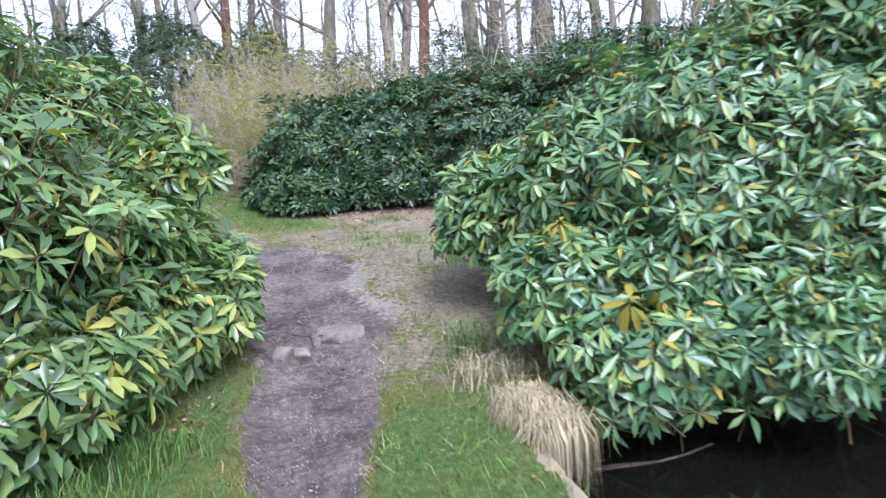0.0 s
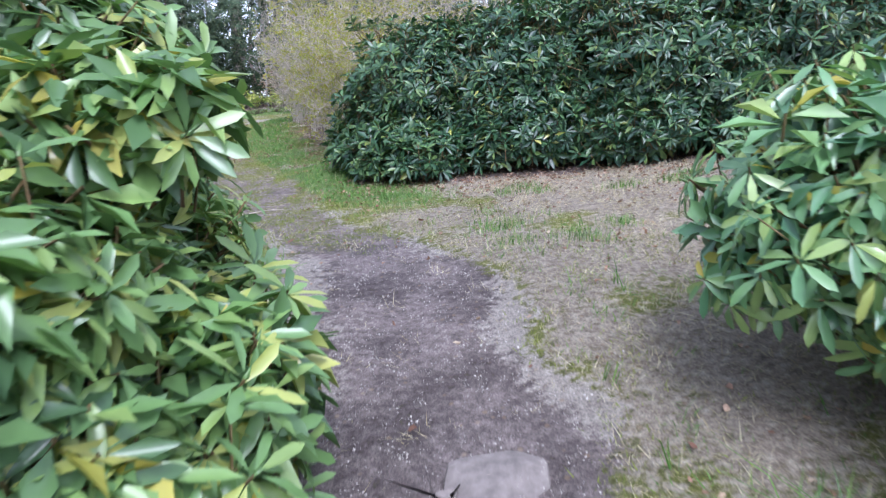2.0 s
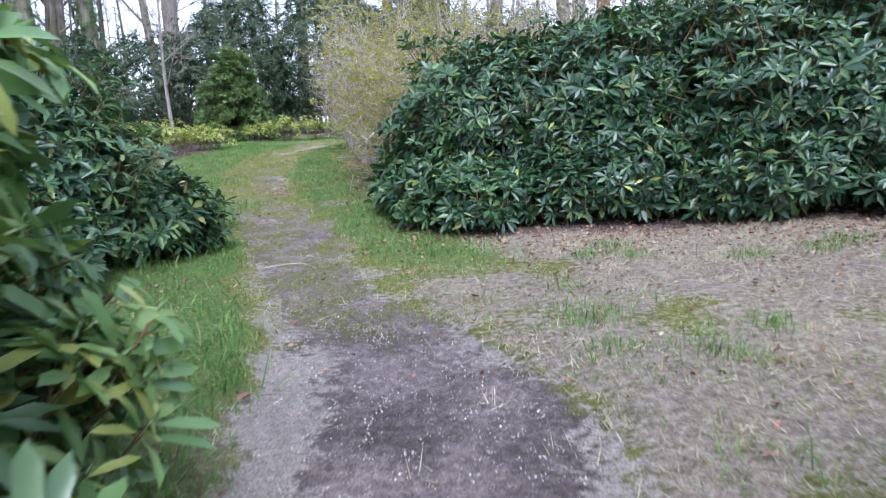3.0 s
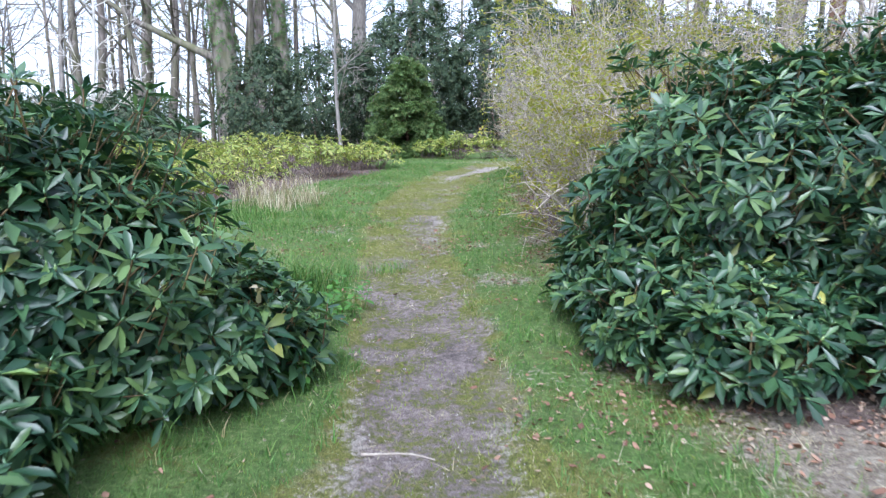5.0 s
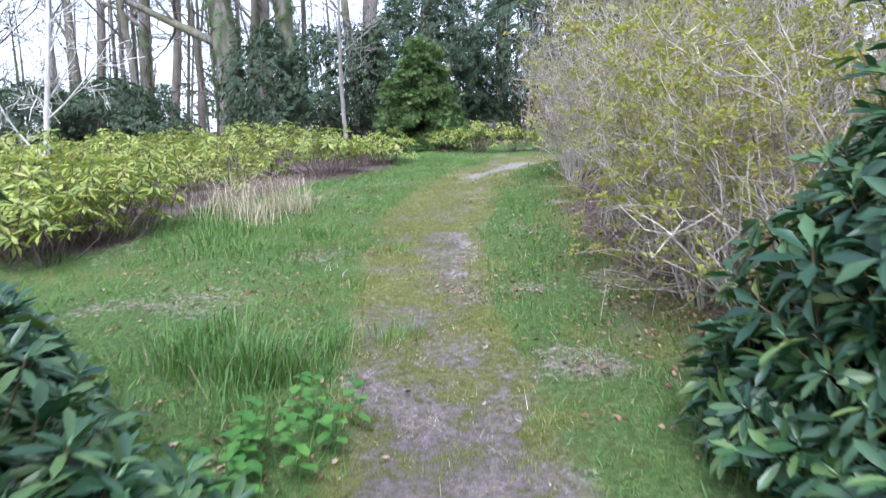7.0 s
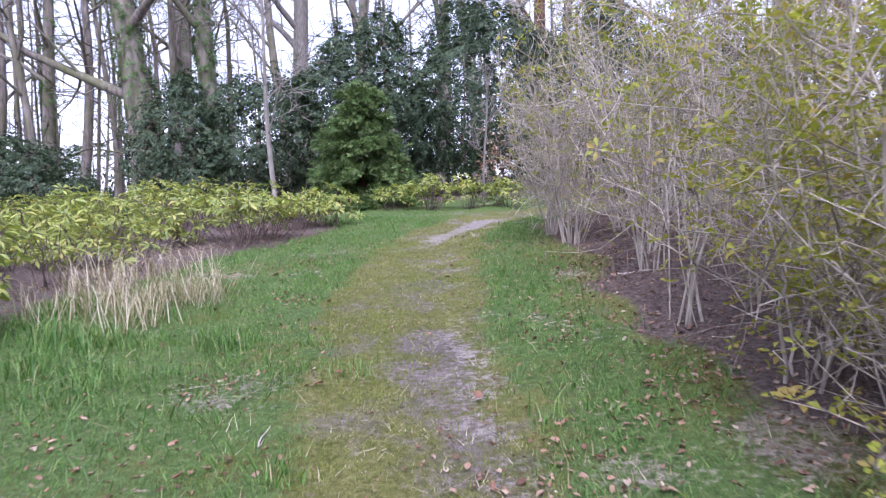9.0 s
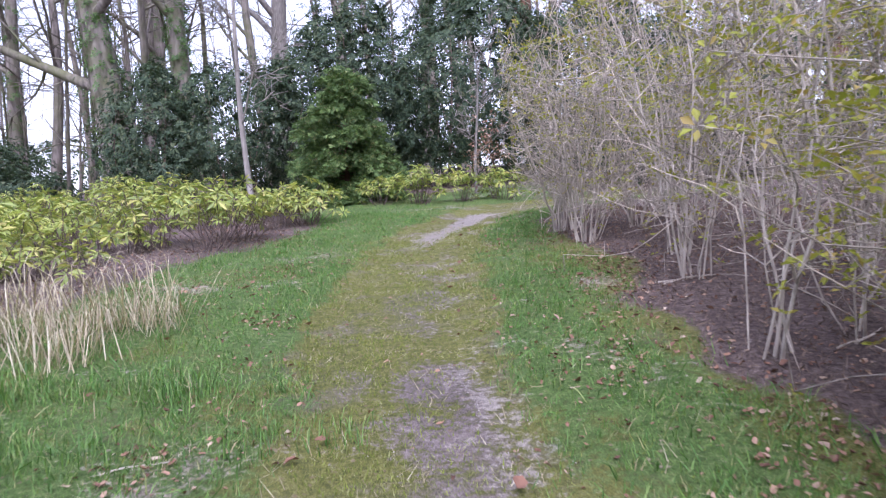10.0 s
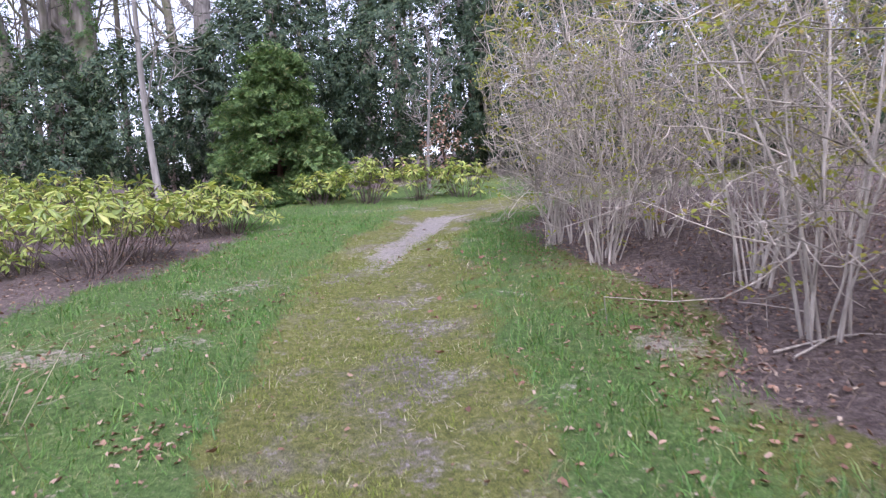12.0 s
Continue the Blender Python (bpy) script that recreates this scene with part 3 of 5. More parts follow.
def whorls(seed, n, length, width, lift=0.25, count=(7, 10), fine=True, yellow=0.03, twig=0.22, bud=True):
    r = np.random.default_rng(seed)
    return [whorl(seed * 31 + k, int(r.integers(*count)), length, width, lift + r.uniform(-0.25, 0.25), fine, twig, bud, yellow if k else min(0.5, yellow * 4)) for k in range(n)]


rhodo_near = whorls(3, 14, 0.122, 0.034, 0.2, (6, 10), True, 0.045)
rhodo_drooping = whorls(5, 14, 0.128, 0.035, -0.2, (7, 10), True, 0.012)
rhodo_dark = whorls(9, 14, 0.118, 0.035, 0.35, (6, 10), True, 0.003)
rhodo_near_coarse = whorls(3, 14, 0.122, 0.034, 0.2, (6, 10), False, 0.045)
rhodo_drooping_coarse = whorls(5, 14, 0.128, 0.035, -0.2, (7, 10), False, 0.012)
rhodo_dark_coarse = whorls(9, 14, 0.118, 0.035, 0.35, (6, 10), False, 0.003)
rhodo_inner = whorls(13, 4, 0.125, 0.045, 0.1, (6, 8), None, 0.01, 0.22, False)

MATS_A = [RHODO_LIGHT, YELLOW_LEAF, GREEN_STEM, RHODO_LIGHT]
MATS_B = [RHODO, YELLOW_LEAF, GREEN_STEM, RHODO_LIGHT]
MATS_C = [RHODO_BLUE, RHODO_LIGHT, GREEN_STEM, RHODO]
evergreen_bush("rhododendron", [(-2.55, 3.1, 0.95, 1.0, 1.2, 1.05), (-2.9, 4.4, 1.1, 1.0, 1.1, 1.1), (-2.5, 1.7, 0.9, 0.85, 1.0, 1.1), (-1.85, 4.1, 0.55, 0.55, 0.8, 0.45), (-3.1, 3.3, 1.7, 1.0, 1.2, 0.8), (-2.7, 0.3, 1.0, 1.0, 1.0, 1.2), (-1.9, 3.2, 0.5, 0.5, 0.7, 0.42), (-1.8, 4.45, 1.36, 0.42, 0.32, 0.2), (-1.6, 4.4, 0.62, 0.38, 0.5, 0.34), (-2.3, 5.15, 0.75, 0.5, 0.5, 0.55), (-2.5, 4.9, 1.5, 0.7, 0.6, 0.6), (-1.95, 4.0, 1.0, 0.45, 0.6, 0.34)],
               80, rhodo_near, MATS_A, "glossy green rhododendron bush with some yellowed leaves beside the path", "bush", 11, (-2.6, 3.3), 12, 300, thick=0.85, shells=((1.0, 1.0), (0.86, 0.8), (0.66, 0.4)), inner=rhodo_inner, coarse=rhodo_near_coarse)
pond_bush = evergreen_bush("rhododendron", [(1.75, 4.5, 1.05, 1.2, 0.95, 1.0), (0.95, 4.6, 1.0, 0.65, 0.7, 0.65), (2.9, 4.6, 1.35, 1.4, 1.2, 1.25), (1.35, 3.85, 0.55, 0.75, 0.5, 0.5), (4.2, 5.0, 1.5, 1.5, 1.4, 1.5), (2.5, 3.95, 0.86, 0.9, 0.6, 0.55), (0.5, 5.0, 0.95, 0.6, 0.55, 0.45), (3.7, 4.3, 1.12, 0.8, 0.7, 0.58), (1.0, 3.6, 0.28, 0.55, 0.38, 0.36), (1.75, 3.5, 0.38, 0.6, 0.4, 0.36), (0.62, 3.95, 0.6, 0.42, 0.4, 0.34)],
               80, rhodo_drooping, MATS_B, "large glossy rhododendron bush hanging over the pond's edge", "bush", 12, (1.7, 4.9), 12, 300, (0.72, 1.05), thick=0.9, floor=0.12, shells=((1.0, 1.0), (0.86, 0.8), (0.66, 0.4)), inner=rhodo_inner, coarse=rhodo_drooping_coarse)
evergreen_bush("rhododendron", [(-1.75, 10.7, 1.55, 1.05, 0.95, 0.9), (-0.6, 10.6, 1.62, 1.25, 1.05, 0.98), (0.8, 10.4, 1.68, 1.35, 1.15, 1.0), (2.3, 10.3, 1.75, 1.45, 1.25, 1.05), (4.0, 10.5, 1.8, 1.6, 1.4, 1.15), (-1.95, 10.3, 1.2, 0.75, 0.5, 0.5), (-2.2, 10.9, 1.2, 0.65, 0.85, 0.55), (-0.4, 9.95, 1.25, 1.15, 0.5, 0.45), (1.3, 9.8, 1.35, 1.25, 0.5, 0.42), (1.0, 12.3, 1.9, 2.6, 1.3, 1.0), (-1.9, 9.85, 0.98, 0.6, 0.4, 0.36), (-0.8, 9.75, 1.0, 0.75, 0.35, 0.34), (-2.2, 10.05, 0.92, 0.45, 0.42, 0.32), (-1.75, 9.62, 0.88, 0.45, 0.38, 0.28), (-2.6, 10.7, 1.0, 0.45, 0.5, 0.36), (0.5, 9.55, 1.05, 0.7, 0.45, 0.36), (1.9, 9.3, 1.1, 0.9, 0.5, 0.4)],
               72, rhodo_dark, MATS_C, "broad dark green rhododendron thicket behind the leaf litter", "bush", 13, (-0.3, 10.6), 16, 300, (0.74, 1.05), thick=0.72, shells=((1.0, 1.0), (0.86, 0.8), (0.66, 0.4)), inner=rhodo_inner, coarse=rhodo_dark_coarse)
verge_bush = evergreen_bush("rhododendron", [(-4.75, 7.95, 1.2, 0.92, 0.95, 0.92), (-4.3, 8.65, 0.9, 0.6, 0.65, 0.42), (-5.7, 8.2, 1.3, 1.0, 1.0, 1.0), (-4.2, 7.35, 0.92, 0.6, 0.5, 0.42), (-5.4, 9.1, 1.0, 0.7, 0.6, 0.45), (-3.9, 7.05, 0.82, 0.42, 0.4, 0.26), (-4.5, 6.85, 0.95, 0.6, 0.5, 0.4)],
               105, rhodo_dark, MATS_C, "dark green rhododendron bush at the grass verge", "bush", 14, (-4.8, 8.2), 9, 300, (0.78, 1.1), thick=0.65, shells=((1.0, 1.0), (0.86, 0.8), (0.66, 0.4)), inner=rhodo_inner, coarse=rhodo_dark_coarse)


def odd_whorl(bush, place, axis, size, mats, seed, label, count=9, lift=-0.7):
    """One rosette that stands out from its bush by its colour."""
    v, q, t, qm, tm = whorl(seed, count, 0.135, 0.036, lift, True, 0.2, False, 0.0)
    ob = part("leaf_whorl", mesh_of("odd_leaf_whorl", v, [q, t], mats, np.concatenate([qm, tm])), bush, label)
    m = Matrix([list(row) for row in frames_for(np.array([axis], float), np.array([0.3]))[0] * size]).to_4x4()
    m.translation = Vector(place) - bush.location
    ob.matrix_basis = m


YELLOWED = [YELLOW_LEAF, YELLOW_LEAF, GREEN_STEM, YELLOW_LEAF]
for k, p in enumerate([(0.76, 3.28, 0.63), (0.84, 3.28, 0.40), (0.52, 3.66, 0.98), (0.42, 3.75, 0.66), (0.95, 3.42, 0.62), (0.25, 4.35, 0.72), (0.2, 4.5, 0.85)]):
    odd_whorl(pond_bush, p, (-0.25, -0.7, 0.6), 1.3 if k == 0 else 0.85, YELLOWED if k < 5 else [RHODO_LIGHT, YELLOW_LEAF, GREEN_STEM, YELLOW_LEAF], 700 + k, "yellowed drooping leaves")
odd_whorl(verge_bush, (-3.74, 8.56, 1.22), (0.6, -0.6, 0.3), 0.8, [DRY_BLADE, DRY_BLADE, GREEN_STEM, DRY_BLADE], 720, "withered hanging leaves", 6, -1.35)


# ---- deciduous shrubs: many thin upright stems with young leaves ----
def small_leaves(seed, n, length, width, count=(4, 7)):
    r = np.random.default_rng(seed)
    return [whorl(seed * 17 + k, int(r.integers(*count)), length, width, 0.35, None, 0, False, 0.0) for k in range(n)]


spring = small_leaves(21, 5, 0.036, 0.021)


def thicket_shrub(x, y, height, spread, stems, seed, leafy=1.0, low=0.15, group="thicket shrubs", stout=1.0, label="bare pale-stemmed shrub with young yellow-green leaves in dark mulch"):
    rs = np.random.default_rng(seed)
    z0 = gz(x, y)
    thing = anchor("deciduous_shrub", x, y, z0, label, "shrub", group)
    twigs, tips = [], []

    def clear(p):
        """Keeps a shoot off the trodden way."""
        p[..., 0] = np.maximum(p[..., 0], centre(np.clip(p[..., 1] + y, -5, 24)) + 0.95 - x)
        return p

    for k in range(stems):
        az, out = rs.uniform(0, 6.28), spread * rs.uniform(0.2, 1.15)
        h = height * rs.uniform(0.5, 1.05) * (1.1 - 0.3 * out / spread)
        foot = rs.uniform(0.02, 0.3)
        a = np.array([math.cos(az) * foot, math.sin(az) * foot, -0.05])
        b = np.array([math.cos(az) * out, math.sin(az) * out, h])
        main = bent(a, b, 0.07, rs, 9)
        main[:, :2] *= (0.45 + 0.55 * np.linspace(0, 1, 9) ** 0.9)[:, None]
        main[1:] += rs.normal(0, 0.018, (8, 3))
        main = clear(main)
        v, q = tube(main, rs.uniform(0.005, 0.0125) * stout, 0.003 * stout, 6)
        part("stem", mesh_of("stem", v, [q], [SHRUB_STEM]), thing)
        for j in range(int(rs.integers(9, 15))):
            s = main[int(rs.integers(2, 9))]
            e = s + rs.normal(0, 0.26, 3) + np.array([math.cos(az), math.sin(az), 0.7]) * rs.uniform(0.05, 0.4)
            e[2] = max(e[2], low)
            e = clear(e)
            line = bent(s, e, 0.1, rs, 5)
            twigs.append(tube(line, 0.005 * stout, 0.002, 3))
            for _ in range(4):
                s2 = line[int(rs.integers(1, 5))]
                e2 = clear(s2 + rs.normal(0, 0.13, 3) + (0, 0, 0.08))
                twigs.append(tube(bent(s2, e2, 0.06, rs, 3), 0.0028, 0.0014, 3))
                if rs.random() < leafy * min(1.0, max(0.15, e2[2] / height)):
                    tips.append(e2)
                    tips.append(s2 + (e2 - s2) * rs.uniform(0.3, 0.8))
            if rs.random() < leafy:
                tips.append(e)
    v, q = joined_tubes(twigs)
    tagged(part("twig_mass", mesh_of("twig_mass", v, q, [SHRUB_STEM]), thing), kind="stuff")
    if tips:
        P = np.array(tips)
        v, f, idx = stamp(spring, rs.integers(0, 5, len(P)), P, frames_for(rs.normal(0, 0.4, P.shape) + (0, 0, 1), rs.uniform(0, 6, len(P))), rs.uniform(0.6, 1.3, len(P)))
        tagged(part("young_foliage", mesh_of("young_foliage", v, f, [SPRING_LEAF] * 4, idx), thing), kind="stuff")
    return thing


SHRUBS = [(-6.15, 18.9, 2.3, 1.0, 15, 0.3), (-5.7, 17.9, 2.5, 0.9, 15, 0.35), (-4.8, 17.0, 2.9, 0.8, 11, 0.6), (-4.65, 15.95, 3.0, 0.65, 7, 0.6), (-4.3, 14.3, 2.6, 0.55, 3, 0.6),
          (-5.3, 18.8, 2.8, 1.0, 12, 0.4), (-3.6, 16.2, 3.0, 1.2, 12, 0.6), (-3.3, 14.9, 2.8, 0.9, 10, 0.7), (-3.4, 13.2, 2.4, 0.7, 9, 0.8), (-4.0, 18.2, 3.0, 1.2, 12, 0.5), (-2.6, 17.5, 3.0, 1.3, 12, 0.5),
          (-2.2, 14.6, 2.9, 1.2, 12, 0.6), (-6.3, 20.4, 2.4, 1.0, 13, 0.3), (-5.2, 20.6, 2.8, 1.1, 12, 0.3), (-3.6, 20.3, 3.0, 1.2, 10, 0.4), (-1.4, 16.2, 3.0, 1.3, 10, 0.5), (-1.6, 19.2, 3.0, 1.3, 10, 0.4), (-2.5, 12.9, 2.3, 0.9, 11, 0.7), (-0.3, 18.0, 3.0, 1.3, 9, 0.4), (-4.9, 22.4, 2.6, 1.1, 10, 0.3), (-3.2, 12.4, 1.5, 0.8, 9, 1.0), (-2.7, 11.9, 1.6, 0.8, 8, 1.0), (-3.75, 13.4, 1.3, 0.6, 6, 1.0)]
for k, (x, y, h, s, n, lf) in enumerate(SHRUBS):
    thicket_shrub(x, y, h, s, n + 3, 100 + k, lf * (1.4 if y < 13.5 else 1.0))
for k, (x, y, h, s, n) in enumerate([(-3.25, 12.75, 2.5, 1.1, 6), (-2.75, 13.6, 2.9, 1.0, 6), (-3.9, 14.6, 2.8, 0.6, 5)]):
    thicket_shrub(x, y, h, s, n, 140 + k, 1.4, 0.12, "thicket shrubs", 0.95, "stout pale-stemmed shrub leaning over dark mulch and litter")
for k, (x, y, h, s, n) in enumerate([(-0.6, 14.0, 3.6, 1.3, 9), (1.0, 14.6, 4.2, 1.6, 11), (2.8, 15.2, 4.4, 1.6, 11), (4.6, 14.6, 4.4, 1.6, 10), (6.0, 16.0, 4.6, 1.6, 9)]):
    thicket_shrub(x, y, h, s, n, 160 + k, 0.25, 0.3, "brush behind the bushes", 1.5, "tall twiggy grey-brown bush just coming into leaf")

# ---- low azalea bed ----
azalea_whorls = whorls(41, 8, 0.125, 0.036, -0.05, (7, 10), None, 0.0, 0.12, False)


def azalea(x, y, radius, height, seed, density=38, group="low azalea bed"):
    rs = np.random.default_rng(seed)
    z = gz(x, y)
    n = int(density * radius * radius * 3.2)
    ang, rr = rs.uniform(0, 6.28, n), np.sqrt(rs.uniform(0, 1, n))
    top = height * (1 - 0.35 * rr ** 2) * (1 - 0.45 * rs.random(n) ** 2) + rs.normal(0, 0.06, n)
    P = np.stack([np.cos(ang) * rr * radius, np.sin(ang) * rr * radius, top], 1)
    thing = anchor("azalea", x, y, z, "low azalea with yellow-green leaves on thin bare stems", "shrub", group)
    axes = np.stack([np.cos(ang) * rr * 0.6, np.sin(ang) * rr * 0.6, np.ones(n)], 1) + rs.normal(0, 0.25, (n, 3))
    v, f, idx = stamp(azalea_whorls, rs.integers(0, 8, n), P, frames_for(axes, rs.uniform(0, 6, n)), rs.uniform(0.75, 1.25, n))
    tagged(part("foliage", mesh_of("foliage", v, f, [AZALEA_LEAF, YELLOW_LEAF, DARK_TWIG, AZALEA_LEAF], idx), thing), kind="stuff")
    tubes = []
    for i in range(0, n, 2):
        a = np.array([P[i, 0] * 0.3, P[i, 1] * 0.3, -0.04])
        tubes.append(tube(bent(a, P[i], 0.07, rs, 4), 0.007, 0.003, 3))
    for tb in tubes[:6]:
        part("stem", mesh_of("stem", tb[0], [tb[1]], [DARK_TWIG]), thing)
    if tubes[6:]:
        v, q = joined_tubes(tubes[6:])
        tagged(part("twig_mass", mesh_of("twig_mass", v, q, [DARK_TWIG]), thing), kind="stuff")


bed = np.random.default_rng(77)
count = 0
for gy in np.arange(10.1, 21.2, 0.92):
    for gx in np.arange(-17.5, -8.2, 0.95):
        x, y = gx + bed.uniform(-0.3, 0.3), gy + bed.uniform(-0.3, 0.3)
        edge_x = np.interp(y, BED_Y, BED_X) - 0.4
        if x < edge_x and (x > edge_x - 7.0):
            azalea(x, y, bed.uniform(0.34, 0.74), bed.uniform(0.35, 1.0), 500 + count)
            count += 1
for k, (x, y, r, h) in enumerate([(-10.5, 22.9, 0.45, 0.5), (-9.7, 23.0, 0.6, 0.68), (-8.9, 23.2, 0.5, 0.6), (-8.2, 23.5, 0.5, 0.58), (-10.4, 20.1, 0.62, 0.66), (-8.7, 12.3, 0.6, 0.85), (-9.2, 11.7, 0.65, 0.9), (-9.0, 12.9, 0.6, 0.8), (-9.7, 12.4, 0.6, 0.9), (-8.5, 11.6, 0.5, 0.7)]):
    azalea(x, y, r, h, 800 + k, 60, "azaleas at the bend" if k < 4 else "low azalea bed")


# ---- trees ----
def grow(rs, start, direction, length, radius, level, out, tips, wander=0.12, up=0.15):
    n = 7 if level == 0 else 5
    p, d = [np.array(start, float)], np.array(direction, float)
    for _ in range(n - 1):
        d = d + rs.normal(0, wander, 3) + (0, 0, up * 0.3)
        d /= np.linalg.norm(d)
        p.append(p[-1] + d * length / (n - 1))
    out.append((level, np.array(p), radius))
    tips.append(p[-1])
    return np.array(p)


def bare_tree(x, y, height, radius, seed, lean=(0, 0), bark=TREE_BARK, limbs=8, first=0.35, name="tree", label="tall bare deciduous tree with grey-brown bark", ivy=0.0, group="woodland trees", twig_share=1.0, big_limb=None):
    rs = np.random.default_rng(seed)
    thing = anchor(name, x, y, gz(x, y), label, "tree", group)
    k = 10
    t = np.linspace(0, 1, k)
    line = np.stack([lean[0] * height * t + 0.02 * height * np.sin(t * 5 + seed), lean[1] * height * t + 0.015 * height * np.sin(t * 4 + 2 * seed), height * t - 0.15], 1)
    v, q = tube(line, radius, radius * 0.22, 10, 0.8, 0.05, seed)
    foot = v[:, 2] < 0.5
    v[foot, :2] = (v[foot, :2] - line[0, :2]) * (1 + 0.35 * (0.5 - v[foot, 2:3])) + line[0, :2]
    part("trunk", mesh_of("trunk", v, [q], [bark]), thing)
    twigs = []

    def limb(s, e_dir, length, r):
        p = grow(rs, s, e_dir, length, r, 1, [], [])
        vv, qq = tube(p, r, r * 0.3, 6)
        part("limb", mesh_of("limb", vv, [qq], [bark]), thing)
        for _ in range(int(7 * twig_share)):
            s2 = p[int(rs.integers(1, 5))]
            d2 = (p[-1] - p[0]) / length + rs.normal(0, 0.7, 3)
            p2 = grow(rs, s2, d2 / np.linalg.norm(d2), length * rs.uniform(0.25, 0.5), r * 0.3, 2, [], [])
            twigs.append(tube(p2, r * 0.3, r * 0.08, 4))
            for _ in range(int(6 * twig_share)):
                s3 = p2[int(rs.integers(1, 5))]
                d3 = (p2[-1] - p2[0]) / np.linalg.norm(p2[-1] - p2[0]) + rs.normal(0, 0.6, 3)
                p3 = grow(rs, s3, d3 / np.linalg.norm(d3), length * rs.uniform(0.12, 0.28), r * 0.1, 3, [], [])
                twigs.append(tube(p3[::2], max(r * 0.11, 0.008), 0.005, 3))

    for i in range(limbs):
        f = first + (1 - first) * (i + rs.uniform(0, 0.8)) / limbs
        s = np.array([np.interp(f, t, line[:, c]) for c in range(3)])
        az = rs.uniform(0, 6.28)
        d = np.array([math.cos(az), math.sin(az), rs.uniform(0.5, 1.4)])
        limb(s, d / np.linalg.norm(d), height * rs.uniform(0.2, 0.36) * (1.15 - 0.5 * f), radius * (0.42 - 0.25 * f))
    if big_limb:
        h, d, length, r = big_limb
        s = np.array([np.interp(h / height, t, line[:, c]) for c in range(3)])
        limb(s, np.array(d) / np.linalg.norm(d), length, r)
    v, q = joined_tubes(twigs)
    tagged(part("twig_mass", mesh_of("twig_mass", v, q, [bark]), thing), kind="stuff")
    if ivy:
        n = int(700 * ivy)
        hh, az = rs.uniform(0.3, height * 0.55, n), rs.uniform(0, 6.28, n)
        rad = radius * (1 - 0.6 * hh / height) * 1.05 + rs.exponential(0.10, n)
        cx, cy = np.interp(hh / height, t, line[:, 0]), np.interp(hh / height, t, line[:, 1])
        P = np.stack([cx + np.cos(az) * rad, cy + np.sin(az) * rad, hh], 1)
        ax = np.stack([np.cos(az), np.sin(az), rs.normal(0.4, 0.4, n)], 1)
        vv, ff, ii = stamp(clump, rs.integers(0, 5, n), P, frames_for(ax, rs.uniform(0, 6, n)), rs.uniform(0.7, 1.4, n))
        tagged(part("ivy", mesh_of("ivy", vv, ff, [IVY_LEAF] * 4, ii), thing, "climbing green ivy"), kind="stuff")
    return thing


clump = [whorl(900 + k, 9, 0.12, 0.042, 0.2, None, 0, False) for k in range(5)]


def holly(lobes, density, seed, xy, label="dense dark holly at the wood's edge", mats=None, name="holly_bush", size=(0.8, 1.3)):
    return evergreen_bush(name, lobes, density, clump, mats or [HOLLY_LEAF] * 4, label, "bush", seed, xy, 5, 0, size, ((1.0, 1.0), (0.8, 0.55)), 0.3, 0.05, stem_r=0.05, thick=0.9, inner_size=1.5)


def tall(x, y, r, h, seed):
    """Swellings that make up one tall uneven evergreen."""
    rs = np.random.default_rng(seed)
    z = gz(x, y)
    out = [(x, y, z + h * 0.42, r, r, h * 0.45)]
    for k in range(7):
        a, f = rs.uniform(0, 6.28), rs.uniform(0.15, 0.85)
        q = r * (1.15 - 0.7 * f)
        out.append((x + math.cos(a) * q * 0.75, y + math.sin(a) * q * 0.75, z + h * f, q * 0.6, q * 0.6, h * 0.17))
    return out


HOLLIES = [(-14.0, 28.5, 2.4, 5.6), (-11.0, 29.5, 2.6, 6.4), (-7.6, 29.5, 2.4, 5.2), (-4.6, 28.5, 2.3, 4.6), (-1.8, 27.5, 2.4, 4.0), (-17.2, 27.5, 1.9, 4.6), (-19.4, 26.0, 1.4, 4.4), (-22.0, 24.0, 1.4, 1.7), (-24.8, 24.6, 2.1, 3.0), (-28.0, 23.0, 2.4, 3.2), (-31.5, 21.0, 2.4, 3.2), (1.5, 26.5, 2.5, 4.2), (4.6, 25.5, 2.6, 4.4), (-13.2, 26.4, 1.2, 2.4), (-6.0, 27.0, 1.5, 2.8)]
for k, (x, y, r, h) in enumerate(HOLLIES):
    holly(tall(x, y, r, h, 300 + k), 20 if x < -4 else 9, 320 + k, (x, y), size=(0.6, 1.1))
far_rhodo = [RHODO_BLUE] * 4
for k, (x, y, r, h) in enumerate([(6.5, 13.0, 2.2, 3.4), (9.0, 9.5, 2.6, 3.6), (8.0, 6.0, 2.2, 3.2), (4.0, 15.0, 2.2, 2.8), (8.0, 16.5, 2.6, 3.4), (-9.5, 6.5, 1.8, 2.6), (-11.5, 4.0, 2.2, 3.0), (-7.4, 4.2, 1.6, 2.4)]):
    holly(tall(x, y, r, h, 400 + k), 9, 420 + k, (x, y), "dense rhododendron mass with dull green leaves", far_rhodo, "rhododendron_mass")


